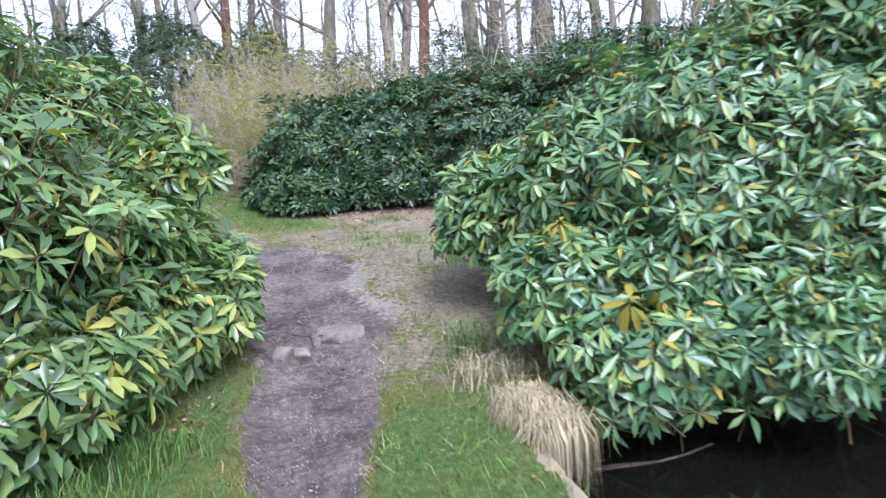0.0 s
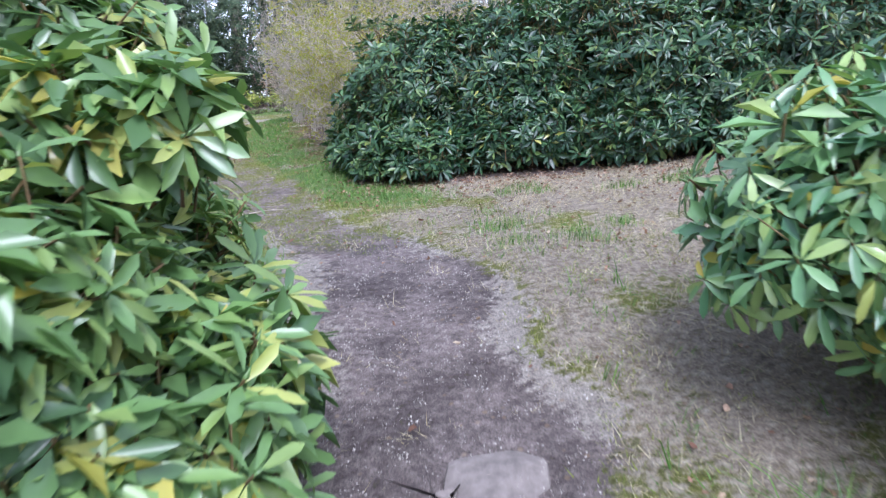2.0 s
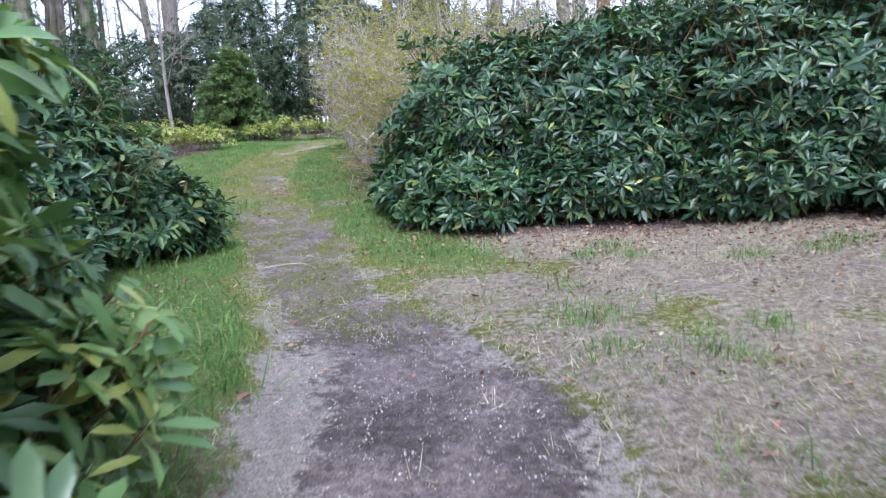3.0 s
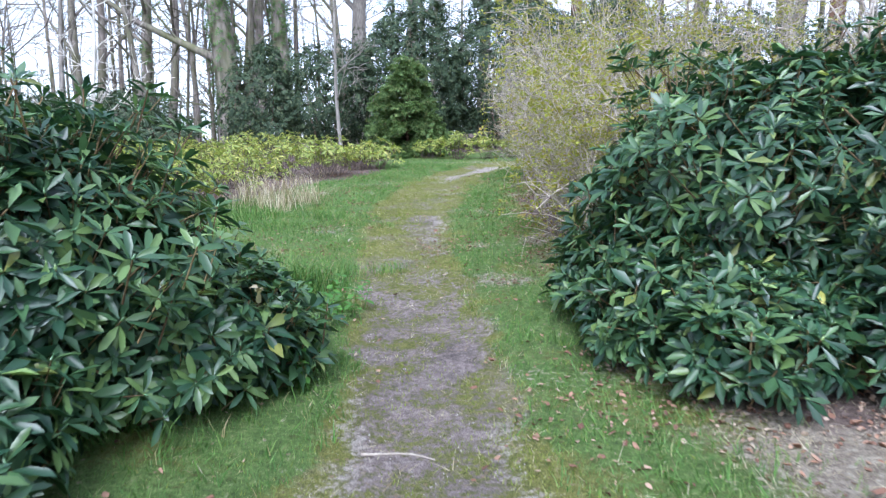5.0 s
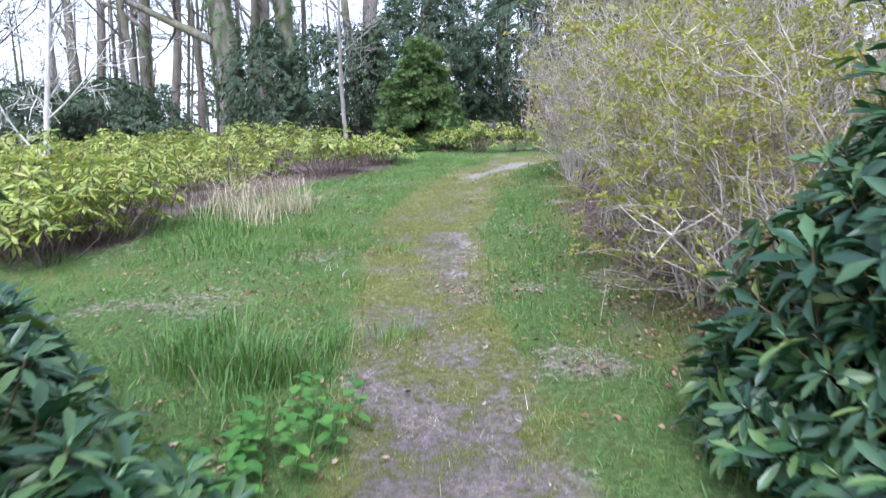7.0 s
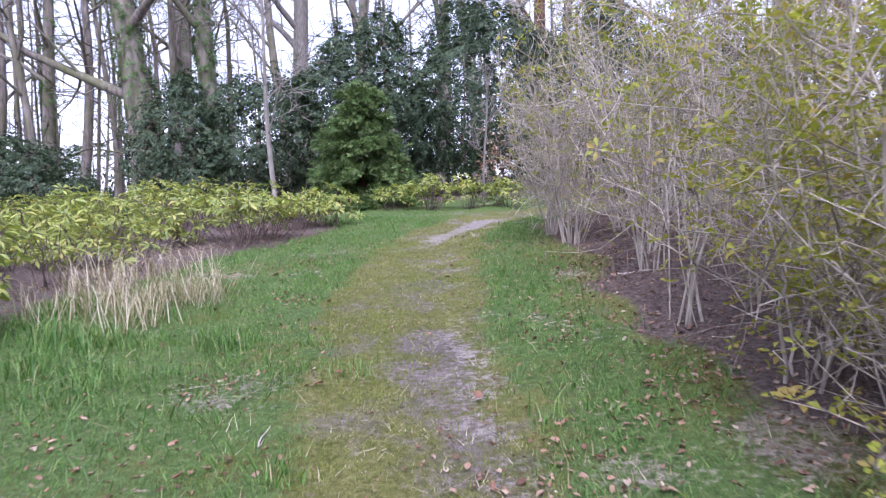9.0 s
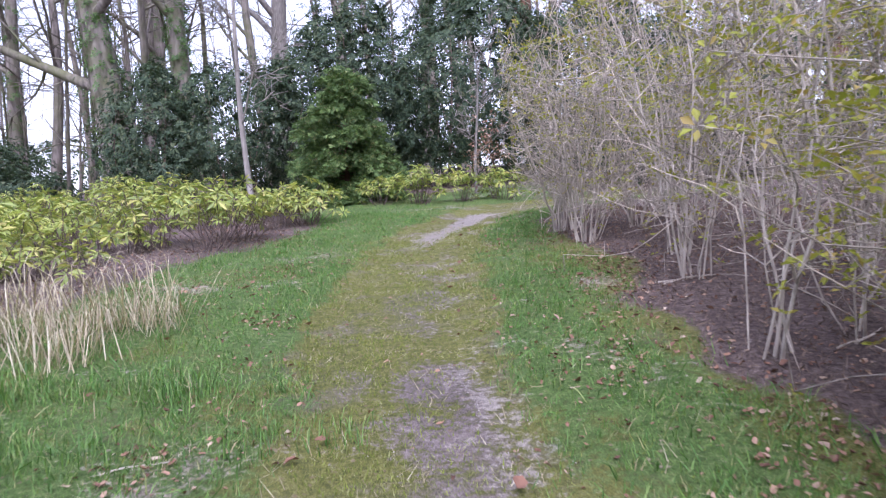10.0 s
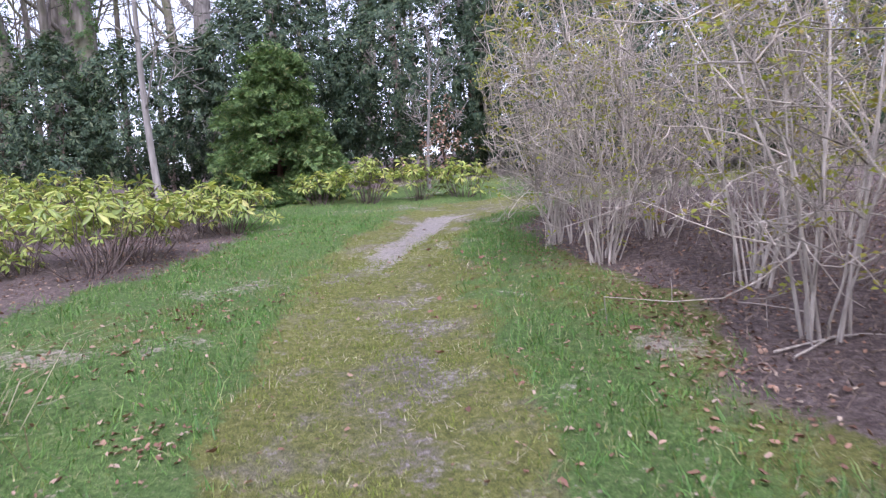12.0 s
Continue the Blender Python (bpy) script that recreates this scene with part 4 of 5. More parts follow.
def conifer(x, y, height, radius, seed):
    rs = np.random.default_rng(seed)
    thing = anchor("conifer", x, y, gz(x, y), "bushy green conifer with drooping flat sprays reaching the ground", "tree")
    v, q = tube(np.array([(0, 0, -0.1), (0.02, 0, height * 0.5), (0, 0.02, height * 0.97)]), 0.07, 0.01, 7)
    part("trunk", mesh_of("trunk", v, [q], [RED_BARK]), thing)
    spray = []
    for k in range(4):
        V, Q, T, QM, TM, n = [], [], [], [], [], 0
        r = np.random.default_rng(k + 60)
        for i in range(9):
            vv, qq, tt = leaf_shape(0.13 * r.uniform(0.7, 1.1), 0.024, 0.2, 0.25, None)
            vv = vv @ rot_zy((i - 4) * 0.26 + r.uniform(-0.1, 0.1), r.uniform(-0.25, 0.15)).T + (0.02 * (4 - abs(i - 4)), 0, 0)
            V.append(vv); T.append(tt + n); TM += [0] * len(tt); n += len(vv)
        m = np.concatenate(V) @ np.array([[0, 0, 1.0], [0, 1, 0], [-1, 0, 0]])
        spray.append((m, np.zeros((0, 4), int), np.concatenate(T), np.zeros(0, int), np.array(TM)))
    P, A, tubes = [], [], []
    for b in range(165):
        f = rs.random() ** 1.3
        az = rs.uniform(0, 6.28)
        length = radius * (1.04 - f) ** 0.75 * rs.uniform(0.74, 1.14)
        d = np.array([math.cos(az), math.sin(az), 0.25])
        s = np.array([0, 0, 0.12 + height * 0.93 * f])
        t = np.linspace(0.0, 1, 5)[:, None]
        line = s + d * length * t - np.array([0, 0, 0.5]) * length * t ** 2 * (1 - 0.6 * f)
        tubes.append(tube(line, 0.012, 0.003, 3))
        for u in np.linspace(0.25, 1, max(3, int(length * 14))):
            p = np.array([np.interp(u, t[:, 0], line[:, c]) for c in range(3)])
            for _ in range(4):
                P.append(p + rs.normal(0, 1, 3) * (0.08, 0.08, 0.025))
                A.append(d * (0.9, 0.9, 0) + rs.normal(0, 0.5, 3) * (1, 1, 0.5) - (0, 0, 0.25))
    P, A = np.array(P), np.array(A)
    P[:, 2] = np.maximum(P[:, 2], 0.05)
    v, f, idx = stamp(spray, rs.integers(0, 4, len(P)), P, frames_for(A, rs.uniform(0, 6, len(P))), rs.uniform(0.6, 1.15, len(P)))
    tagged(part("foliage", mesh_of("foliage", v, f, [CONIFER_LEAF], idx), thing), kind="stuff")
    v, q = joined_tubes(tubes)
    tagged(part("branch_mass", mesh_of("branch_mass", v, q, [RED_BARK]), thing), kind="stuff")


conifer(-11.8, 24.0, 2.95, 1.5, 5)

# trees: place, height, trunk radius, seed, lean, bark, ivy
bare_tree(-23.6, 28.6, 19, 0.56, 1, (-0.02, 0), TREE_BARK, 9, 0.3, ivy=0.8, big_limb=(3.9, (-1.0, -0.5, 0.3), 9.0, 0.21), label="huge old oak with one long low limb and ivy")
TREES = [(-22.7, 31.9, 20, 0.44, (0.0, 0), TREE_BARK, 1.0), (-30.2, 38.7, 20, 0.36, (0.01, 0), TREE_BARK, 0.2), (-26.7, 44.5, 24, 0.58, (0.0, 0), PALE_BARK, 0), (-21.0, 40.3, 20, 0.28, (0.02, 0), TREE_BARK, 0.2), (-15.1, 36.7, 19, 0.22, (-0.01, 0), TREE_BARK, 0.2), (-19.8, 52.9, 22, 0.33, (0.01, 0), TREE_BARK, 0), (-9.0, 30.8, 16, 0.24, (-0.14, 0), PALE_BARK, 0),
         (-12.7, 46, 22, 0.40, (0.0, 0), RED_BARK, 0), (-13.1, 53.5, 22, 0.38, (0.0, 0), TREE_BARK, 0), (-31.3, 31.7, 18, 0.32, (-0.02, 0), TREE_BARK, 0.2), (-35.5, 36.5, 19, 0.28, (0.02, 0), TREE_BARK, 0), (-37.6, 40, 18, 0.2, (0.0, 0), TREE_BARK, 0), (-26.8, 42.3, 20, 0.3, (-0.02, 0), TREE_BARK, 0), (-9.3, 45.2, 21, 0.35, (0.02, 0), TREE_BARK, 0), (-5.2, 40, 21, 0.42, (0.0, 0), TREE_BARK, 0), (-1.2, 36, 18, 0.36, (-0.16, 0), TREE_BARK, 0), (-0.4, 38, 20, 0.36, (-0.02, 0), RED_BARK, 0), (1.8, 35, 20, 0.42, (-0.02, 0), TREE_BARK, 0.2), (5.2, 33, 20, 0.5, (0.01, 0), TREE_BARK, 0.1),
         (9.5, 30, 19, 0.4, (0.02, 0), TREE_BARK, 0.1), (13, 26, 19, 0.42, (-0.02, 0), TREE_BARK, 0.1), (17, 20, 18, 0.4, (0.02, 0), TREE_BARK, 0),
         (-2, 50, 22, 0.42, (0.03, 0), TREE_BARK, 0), (4, 46, 22, 0.4, (0.0, 0), TREE_BARK, 0), (10, 42, 21, 0.4, (-0.03, 0), TREE_BARK, 0), (16, 36, 20, 0.4, (0.0, 0), TREE_BARK, 0), (22, 28, 20, 0.4, (0.0, 0), TREE_BARK, 0), (-38, 26, 18, 0.35, (0.0, 0), TREE_BARK, 0), (-30, 20, 17, 0.3, (0.02, 0), TREE_BARK, 0), (-34, 22, 15, 0.2, (0.03, 0), TREE_BARK, 0), (-27, 27, 14, 0.16, (-0.03, 0), TREE_BARK, 0), (-36, 31, 17, 0.26, (0.02, 0), TREE_BARK, 0), (-29, 25, 12, 0.13, (0.04, 0), PALE_BARK, 0), (-25.5, 33, 16, 0.2, (-0.02, 0), TREE_BARK, 0), (-32, 40, 19, 0.3, (0.0, 0), TREE_BARK, 0), (-40, 35, 19, 0.3, (0.01, 0), TREE_BARK, 0), (-23, 44, 19, 0.28, (0.0, 0), TREE_BARK, 0), (3.2, 31, 14, 0.16, (0.03, 0), TREE_BARK, 0), (7.4, 27, 14, 0.16, (-0.03, 0), TREE_BARK, 0)]
for k, (x, y, h, r, ln, bk, iv) in enumerate(TREES):
    bare_tree(x, y, h, r, 40 + k, ln, bk, 8, 0.28, ivy=iv, twig_share=0.9)

# young pale tree beside the azaleas, and the birch at the bed
bare_tree(-11.65, 20.5, 5.6, 0.055, 91, (-0.05, 0.0), PALE_BARK, 9, 0.3, "young_tree", "slender young tree with pale bark among azaleas", group="young trees", twig_share=1.0)
russet = bare_tree(-9.3, 25.4, 3.4, 0.035, 92, (0.02, 0.0), PALE_BARK, 8, 0.25, "young_tree", "thin bare sapling with a few russet leaves", group="young trees")
bare_tree(-13.2, 14.7, 4.6, 0.05, 93, (0.03, 0.02), BIRCH_BARK, 11, 0.08, "birch", "white birch with low slanting bare branches in the bed", group="young trees")

rr = np.random.default_rng(4)
spots = rr.normal(0, 1, (120, 3)) * (0.28, 0.28, 0.42) + (0.15, 0, 0.95)
v, f, idx = stamp([whorl(60 + k, 4, 0.07, 0.04, -0.3, None, 0, False) for k in range(3)], rr.integers(0, 3, 120), spots, frames_for(rr.normal(0, 0.5, (120, 3)) + (0, 0, 1), rr.uniform(0, 6, 120)), rr.uniform(0.7, 1.3, 120))
tagged(part("russet_foliage", mesh_of("russet_foliage", v, f, [DEAD_LEAF] * 4, idx), russet, "withered russet leaves"), kind="stuff")


def far_wood():
    """The wood beyond: many thin trunks with their twigs."""
    rs = np.random.default_rng(15)
    tubes = []
    for k in range(520):
        a, d = rs.uniform(-2.6, 2.6), (rs.uniform(34, 50) if k % 3 == 0 else rs.uniform(46, 95))
        x, y = -5 + math.sin(a) * d, 8 + math.cos(a) * d
        z, h, r = gz(x, y), rs.uniform(9, 22), rs.uniform(0.06, 0.26)
        line = np.array([(x, y, z - 0.2), (x + rs.normal(0, 0.5), y, z + h * 0.5), (x + rs.normal(0, 1.0), y, z + h)])
        tubes.append(tube(line, r, r * 0.2, 4))
        for _ in range(16):
            f = rs.uniform(0.12, 0.98)
            s = np.array([np.interp(f, [0, 0.5, 1], line[:, c]) for c in range(3)])
            e = s + rs.normal(0, 1, 3) * (2.0, 2.0, 0.9) + (0, 0, rs.uniform(0.4, 2.4))
            tubes.append(tube(bent(s, e, 0.08, rs, 3), 0.045, 0.014, 3))
            for _ in range(3):
                e2 = s + (e - s) * rs.uniform(0.3, 1) + rs.normal(0, 0.8, 3) + (0, 0, 0.4)
                tubes.append(tube(np.array([s + (e - s) * 0.4, e2]), 0.02, 0.01, 3))
    v, q = joined_tubes(tubes)
    tagged(new("far_wood", mesh_of("far_wood", v, q, [TREE_BARK])), "distant bare woodland of many thin trunks", "woodland", kind="stuff")
    P, A = [], []
    for k in range(60):
        a, d = rs.uniform(-2.8, 2.8), rs.uniform(40, 80)
        x, y = -5 + math.sin(a) * d, 8 + math.cos(a) * d
        n, r, h = 120, rs.uniform(2.5, 5), rs.uniform(1.5, 4.5)
        dd = rs.normal(size=(n, 3))
        dd /= np.linalg.norm(dd, axis=1, keepdims=True)
        dd[:, 2] = np.abs(dd[:, 2])
        P.append(dd * (r, r, h) + (x, y, gz(x, y)))
        A.append(dd)
    P, A = np.concatenate(P), np.concatenate(A)
    v, f, idx = stamp(clump, rs.integers(0, 5, len(P)), P, frames_for(A, rs.uniform(0, 6, len(P))), rs.uniform(3.0, 5.0, len(P)))
    tagged(new("far_undergrowth", mesh_of("far_undergrowth", v, f, [HOLLY_LEAF] * 4, idx)), "distant dark evergreen undergrowth in the wood", "undergrowth", kind="stuff")


far_wood()


# ---- grass, moss and leaf litter ----
def blade_template(seed, n, height, width, lean, spread):
    r = np.random.default_rng(seed)
    V, T, Q, k = [], [], [], 0
    for _ in range(n):
        a, h = r.uniform(0, 6.28), height * r.uniform(0.55, 1.1)
        d = np.array([math.cos(a), math.sin(a), 0]) * lean * h * r.uniform(0.3, 1.2)
        o = np.array([r.normal(0, spread), r.normal(0, spread), -0.01])
        s = np.array([-math.sin(a), math.cos(a), 0]) * width * 0.5
        V += [o - s, o + s, o + d * 0.35 + (0, 0, h * 0.6) - s * 0.8, o + d * 0.35 + (0, 0, h * 0.6) + s * 0.8, o + d + (0, 0, h * (1 - 0.25 * lean))]
        Q.append((k, k + 1, k + 3, k + 2)); T.append((k + 2, k + 3, k + 4)); k += 5
    return np.array(V), np.array(Q), np.array(T), np.zeros(len(Q), int), np.zeros(len(T), int)


def sward_template(seed, n, height, width, lean, spread):
    """Short blades, one triangle each."""
    r = np.random.default_rng(seed)
    V = []
    for _ in range(n):
        a, h = r.uniform(0, 6.28), height * r.uniform(0.45, 1.15)
        o = np.array([r.normal(0, spread), r.normal(0, spread), -0.006])
        s = np.array([-math.sin(a), math.cos(a), 0]) * width * 0.5
        V += [o - s, o + s, o + np.array([math.cos(a) * lean * r.uniform(0.2, 1.2), math.sin(a) * lean * r.uniform(0.2, 1.2), 1.0]) * h]
    return np.array(V), np.zeros((0, 4), int), np.arange(3 * n).reshape(-1, 3), np.zeros(0, int), np.zeros(n, int)


def scatter(name, n, span, weight, templates, mat, seed, label, category, size=(0.7, 1.3), tilt=0.2, lift=0.0, nap=0.0):
    """Many small things strewn beside the path's line where weight(x, y) allows, as one mass. span: least and most way from the line, then from and to along y."""
    rs = np.random.default_rng(seed)
    y = rs.uniform(span[2], span[3], n)
    x = centre(np.clip(y, -5, 24)) + rs.uniform(span[0], span[1], n)
    k = rs.random(n) < weight(x, y)
    x, y = x[k], y[k]
    P = np.stack([x, y, ground_z(x, y) + lift + nap * cover_masks(x, y)[1]], 1)
    v, f, idx = stamp(templates, rs.integers(0, len(templates), len(P)), P, frames_for(rs.normal(0, tilt, P.shape) + (0, 0, 1), rs.uniform(0, 6.28, len(P))), rs.uniform(*size, len(P)))
    return tagged(new(name, mesh_of(name, v, f, [mat], idx)), label, category, kind="stuff")


def off_pond(x, y):
    return ~((x > np.interp(y, POND_Y, POND_X) - 0.03) & (y < 4.75))


def w_grass(x, y):
    s, g, m, l = cover_masks(x, y)
    return np.clip(g * (1 - m) * (1 - s) * (1 - 0.7 * l) * (0.75 + 0.4 * waves(x, y, 2.2, 51)) * off_pond(x, y), 0, 1)


def w_moss(x, y):
    s, g, m, l = cover_masks(x, y)
    return np.clip((1 - 1.1 * s) * (1 - m) * (1 - 0.6 * l) * (0.55 + 0.5 * waves(x, y, 4.0, 52)) * (path_distance(x, y) < 2.6) * off_pond(x, y), 0, 1)


turf_blades = [sward_template(k, 12, 0.046, 0.0048, 1.0, 0.038) for k in range(8)]
long_grass = [blade_template(k, 6, 0.10, 0.0045, 0.9, 0.03) for k in range(8)]
short_moss = [sward_template(k + 20, 8, 0.022, 0.0045, 1.3, 0.028) for k in range(6)]
dry_blades = [sward_template(k + 40, 7, 0.034, 0.0036, 2.6, 0.045) for k in range(8)]


def w_straw(x, y):
    s, g, m, l = cover_masks(x, y)
    return np.clip(0.10 + 0.75 * l - m, 0, 1) * (1 - 0.8 * s) * off_pond(x, y)


scatter("turf", 78000, (-3.8, 1.9, 0.6, 21.5), w_grass, turf_blades, GRASS_BLADE, 61, "short lush green turf along the path", "grass", (0.5, 1.3))
scatter("grass", 24000, (-3.6, 1.9, 0.6, 22.5), w_grass, long_grass, GRASS_BLADE, 67, "longer green grass blades along the path", "grass", (0.4, 1.35), 0.35)
scatter("moss", 52000, (-1.6, 1.6, 0.8, 20), w_moss, short_moss, MOSS_BLADE, 62, "short yellow-green moss and turf on the path", "moss")
scatter("dry_grass", 80000, (-2.2, 4.5, 0.8, 20), w_straw, dry_blades, DRY_BLADE, 63, "pale dry grass lying on the ground", "grass", (0.5, 1.2))


def dead_leaf_template(seed):
    """A curled oval leaf with a sunken midrib."""
    r = np.random.default_rng(seed)
    ln, w, c = 0.072 * r.uniform(0.8, 1.25), 0.042 * r.uniform(0.75, 1.3), r.uniform(-0.012, 0.016)
    e = r.uniform(0.004, 0.016, 4)
    v = np.array([(0, 0, c), (0.28 * ln, -0.46 * w, e[0]), (0.72 * ln, -0.40 * w, e[1] + c), (ln, r.uniform(-0.2, 0.2) * w, 1.5 * c), (0.70 * ln, 0.42 * w, e[2] + c), (0.25 * ln, 0.44 * w, e[3]), (0.5 * ln, 0, -0.003)]) + (-0.5 * ln, 0, 0.008)
    t = np.array([(6, k, (k + 1) % 6) for k in range(6)])
    return v, np.zeros((0, 4), int), t, np.zeros(0, int), np.zeros(6, int)


dead = [dead_leaf_template(k) for k in range(8)]


def w_litter(x, y):
    s, g, m, l = cover_masks(x, y)
    d = x - centre(np.clip(y, -5, 24))
    drift = np.clip(waves(x, y, 1.7, 54) + 0.25, 0, 1)
    heap = np.max([np.exp(-((x - a) ** 2 + (y - b) ** 2) / (r * r)) for a, b, r in DRIFTS], axis=0) * np.clip(0.6 + 0.7 * waves(x, y, 6.0, 55), 0, 1)
    near_c = smooth(8.6, 9.4, y + 0.1 * x) * (y < 11) * (x > -2.6)
    return np.clip(0.22 * drift * smooth(0.4, 0.9, np.abs(d)) * smooth(8, 9, y) + 0.16 * m + 0.08 * l * (0.3 + drift) + 0.8 * near_c + 0.02 + 0.95 * heap + 0.75 * np.exp(-((x - np.interp(y, MULCH_Y, MULCH_X) + 0.1) / 0.28) ** 2) * (y > 10.5) * drift, 0, 1) * off_pond(x, y)


scatter("leaf_litter", 80000, (-4.0, 5.0, 0.6, 21), w_litter, dead, DEAD_LEAF, 64, "scattered brown fallen leaves", "leaf litter", (0.22, 0.56), 0.3, 0.006, 0.016)
crumbs = [leaf for leaf in (whorl(990 + k, 3, 0.012, 0.009, 0.5, None, 0, False) for k in range(4))]
scatter("gravel", 16000, (-0.9, 0.9, 1.0, 14), lambda x, y: np.clip(cover_masks(x, y)[0] * 0.7 * (1 - 0.8 * smooth(7, 9, y)) + 0.02, 0, 1) * off_pond(x, y), crumbs, PEBBLE, 65, "pale grit and woody crumbs strewn on the earth", "gravel", (0.3, 0.9), 0.8, 0.0)
chips = [sward_template(k + 300, 4, 0.022, 0.007, 3.0, 0.05) for k in range(5)]
scatter("wood_chips", 30000, (0.4, 6.0, 10.5, 21), lambda x, y: cover_masks(x, y)[2] * 0.6, chips, WOOD_STEM, 66, "dark wood chips and bits of twig in the mulch", "mulch", (0.5, 1.6), 0.5, 0.004)


# ---- stones, kerb, tufts, nettles and fallen pieces ----
def stone(x, y, sx, sy, sz, seed, turn=0, label="flat grey stone bedded in the path", sink=0.5):
    rs = np.random.default_rng(seed)
    bm = bmesh.new()
    for _ in range(18):
        d = rs.normal(size=3)
        d /= np.linalg.norm(d)
        bm.verts.new((d[0] * sx * 0.5, d[1] * sy * 0.5, max(-0.4, min(0.34, d[2])) * sz))
    bmesh.ops.convex_hull(bm, input=bm.verts[:])
    bmesh.ops.delete(bm, geom=[v for v in bm.verts if not v.link_faces], context="VERTS")
    bmesh.ops.bevel(bm, geom=bm.edges[:], offset=0.006, segments=1, affect="EDGES")
    me = bpy.data.meshes.new("stone")
    bm.to_mesh(me)
    me.materials.append(STONE)
    ob = new("stone", me)
    ob.matrix_basis = pose(x, y, gz(x, y) - 0.025 + sz * (0.5 - sink), 0, 0, turn)
    return tagged(ob, label, "stone", "stones in the path")


stone(-0.78, 4.64, 0.36, 0.24, 0.16, 1, 10, "broad pale flat stone bedded in the path", 0.5)
stone(-0.92, 4.54, 0.10, 0.08, 0.10, 2, 40, "small pale stone beside the flat stone", 0.3)
stone(-0.98, 4.36, 0.15, 0.10, 0.11, 3, -30, "reddish stone bedded in the path", 0.3)
stone(-1.12, 4.38, 0.14, 0.11, 0.11, 4, 20, "grey stone bedded in the path", 0.3)
stone(-1.22, 4.25, 0.08, 0.11, 0.09, 5, 0, "small upright stone at the path's edge", 0.3)
stone(-1.32, 4.28, 0.07, 0.09, 0.07, 6, 60, "small reddish stone at the path's edge", 0.3)
stone(-5.29, 11.75, 0.05, 0.045, 0.04, 7, 0, "small white stone in the grass", 0.3)
stone(-5.41, 11.72, 0.045, 0.04, 0.035, 8, 0, "small white stone in the grass", 0.3)


def kerb():
    y = np.linspace(-1.0, 3.05, 16)
    x = np.interp(y, POND_Y, POND_X)
    rs = np.random.default_rng(5)
    for a in range(15):
        bm = bmesh.new()
        bmesh.ops.create_cube(bm, size=1)
        dx, dy = x[a + 1] - x[a], y[a + 1] - y[a]
        ln = math.hypot(dx, dy)
        bmesh.ops.scale(bm, vec=(0.11, ln * 0.97, 0.34), verts=bm.verts)
        bmesh.ops.bevel(bm, geom=bm.edges[:], offset=0.018, segments=2, affect="EDGES")
        for v in bm.verts:
            v.co += Vector([0.012 * noise.noise(v.co * 9 + Vector((a * 3.1, k, 0))) for k in range(3)])
        me = bpy.data.meshes.new("kerb_block")
        bm.to_mesh(me)
        me.materials.append(KERB)
        ob = new("kerb_block", me)
        ob.parent = kerb_thing
        ob.matrix_basis = pose((x[a] + x[a + 1]) / 2, (y[a] + y[a + 1]) / 2, -0.125 + rs.uniform(-0.01, 0.01), 0, 0, math.degrees(math.atan2(-dx, dy)))


kerb_thing = tagged(new("pond_kerb"), "mossy edging blocks along the pond bank", "kerb", kind="structure")
kerb()


def grass_tuft(x, y, height, blades, mat, seed, label, lean=1.0, spread=0.09, width=0.005, z=None):
    v, q, t, qm, tm = blade_template(seed, blades, height, width, lean, spread)
    me = mesh_of("grass_tuft", v, [q, t], [mat], np.concatenate([qm, tm]))
    ob = new("grass_tuft", me)
    ob.location = (x, y, gz(x, y) if z is None else z)
    return tagged(ob, label, "grass tuft", "grass tufts", "stuff")


def hanging_tussock(x, y, z, seed):
    rs = np.random.default_rng(seed)
    V, Q, T, k = [], [], [], 0
    for _ in range(900):
        a = rs.uniform(0, 6.28)
        d = np.array([math.cos(a), math.sin(a), 0])
        reach, drop = rs.uniform(0.07, 0.18), rs.uniform(0.12, 0.32)
        s = np.array([-d[1], d[0], 0]) * 0.0022
        o = np.array([rs.normal(0, 0.05), rs.normal(0, 0.05), -0.02])
        line = [o, o + d * reach * 0.45 + (0, 0, 0.10), o + d * reach * 0.9 + (0, 0, 0.02), o + d * reach + (0, 0, -drop)]
        for p in line[:-1]:
            V += [p - s, p + s]
        V.append(line[-1])
        Q += [(k, k + 1, k + 3, k + 2), (k + 2, k + 3, k + 5, k + 4)]
        T.append((k + 4, k + 5, k + 6))
        k += 7
    ob = new("grass_tuft", mesh_of("grass_tuft", np.array(V), [np.array(Q), np.array(T)], [DRY_BLADE]))
    ob.location = (x, y, z)
    tagged(ob, "pale dead sedge tussock hanging over the pond bank", "grass tuft", "grass tufts", "stuff")


hanging_tussock(0.36, 3.14, 0.10, 3)
hanging_tussock(0.27, 3.3, 0.14, 4)
grass_tuft(0.02, 3.75, 0.2, 80, DRY_BLADE, 6, "dry straw-coloured grass under the bush", 1.2, 0.12)
grass_tuft(0.05, 4.2, 0.34, 130, GRASS_BLADE, 4, "green sedge tuft under the rhododendron", 1.1, 0.08)
grass_tuft(0.2, 3.8, 0.22, 110, DRY_BLADE, 5, "dry straw-coloured grass under the bush", 1.5, 0.14)
tr = np.random.default_rng(8)
for k in range(9):
    grass_tuft(-7.75 - 0.13 * k + tr.normal(0, 0.12), 14.1 + tr.normal(0, 0.25), tr.uniform(0.3, 0.8), 75, DRY_BLADE, 70 + k, "tall pale dead grass beside the azalea bed", 1.1, 0.17, 0.006)
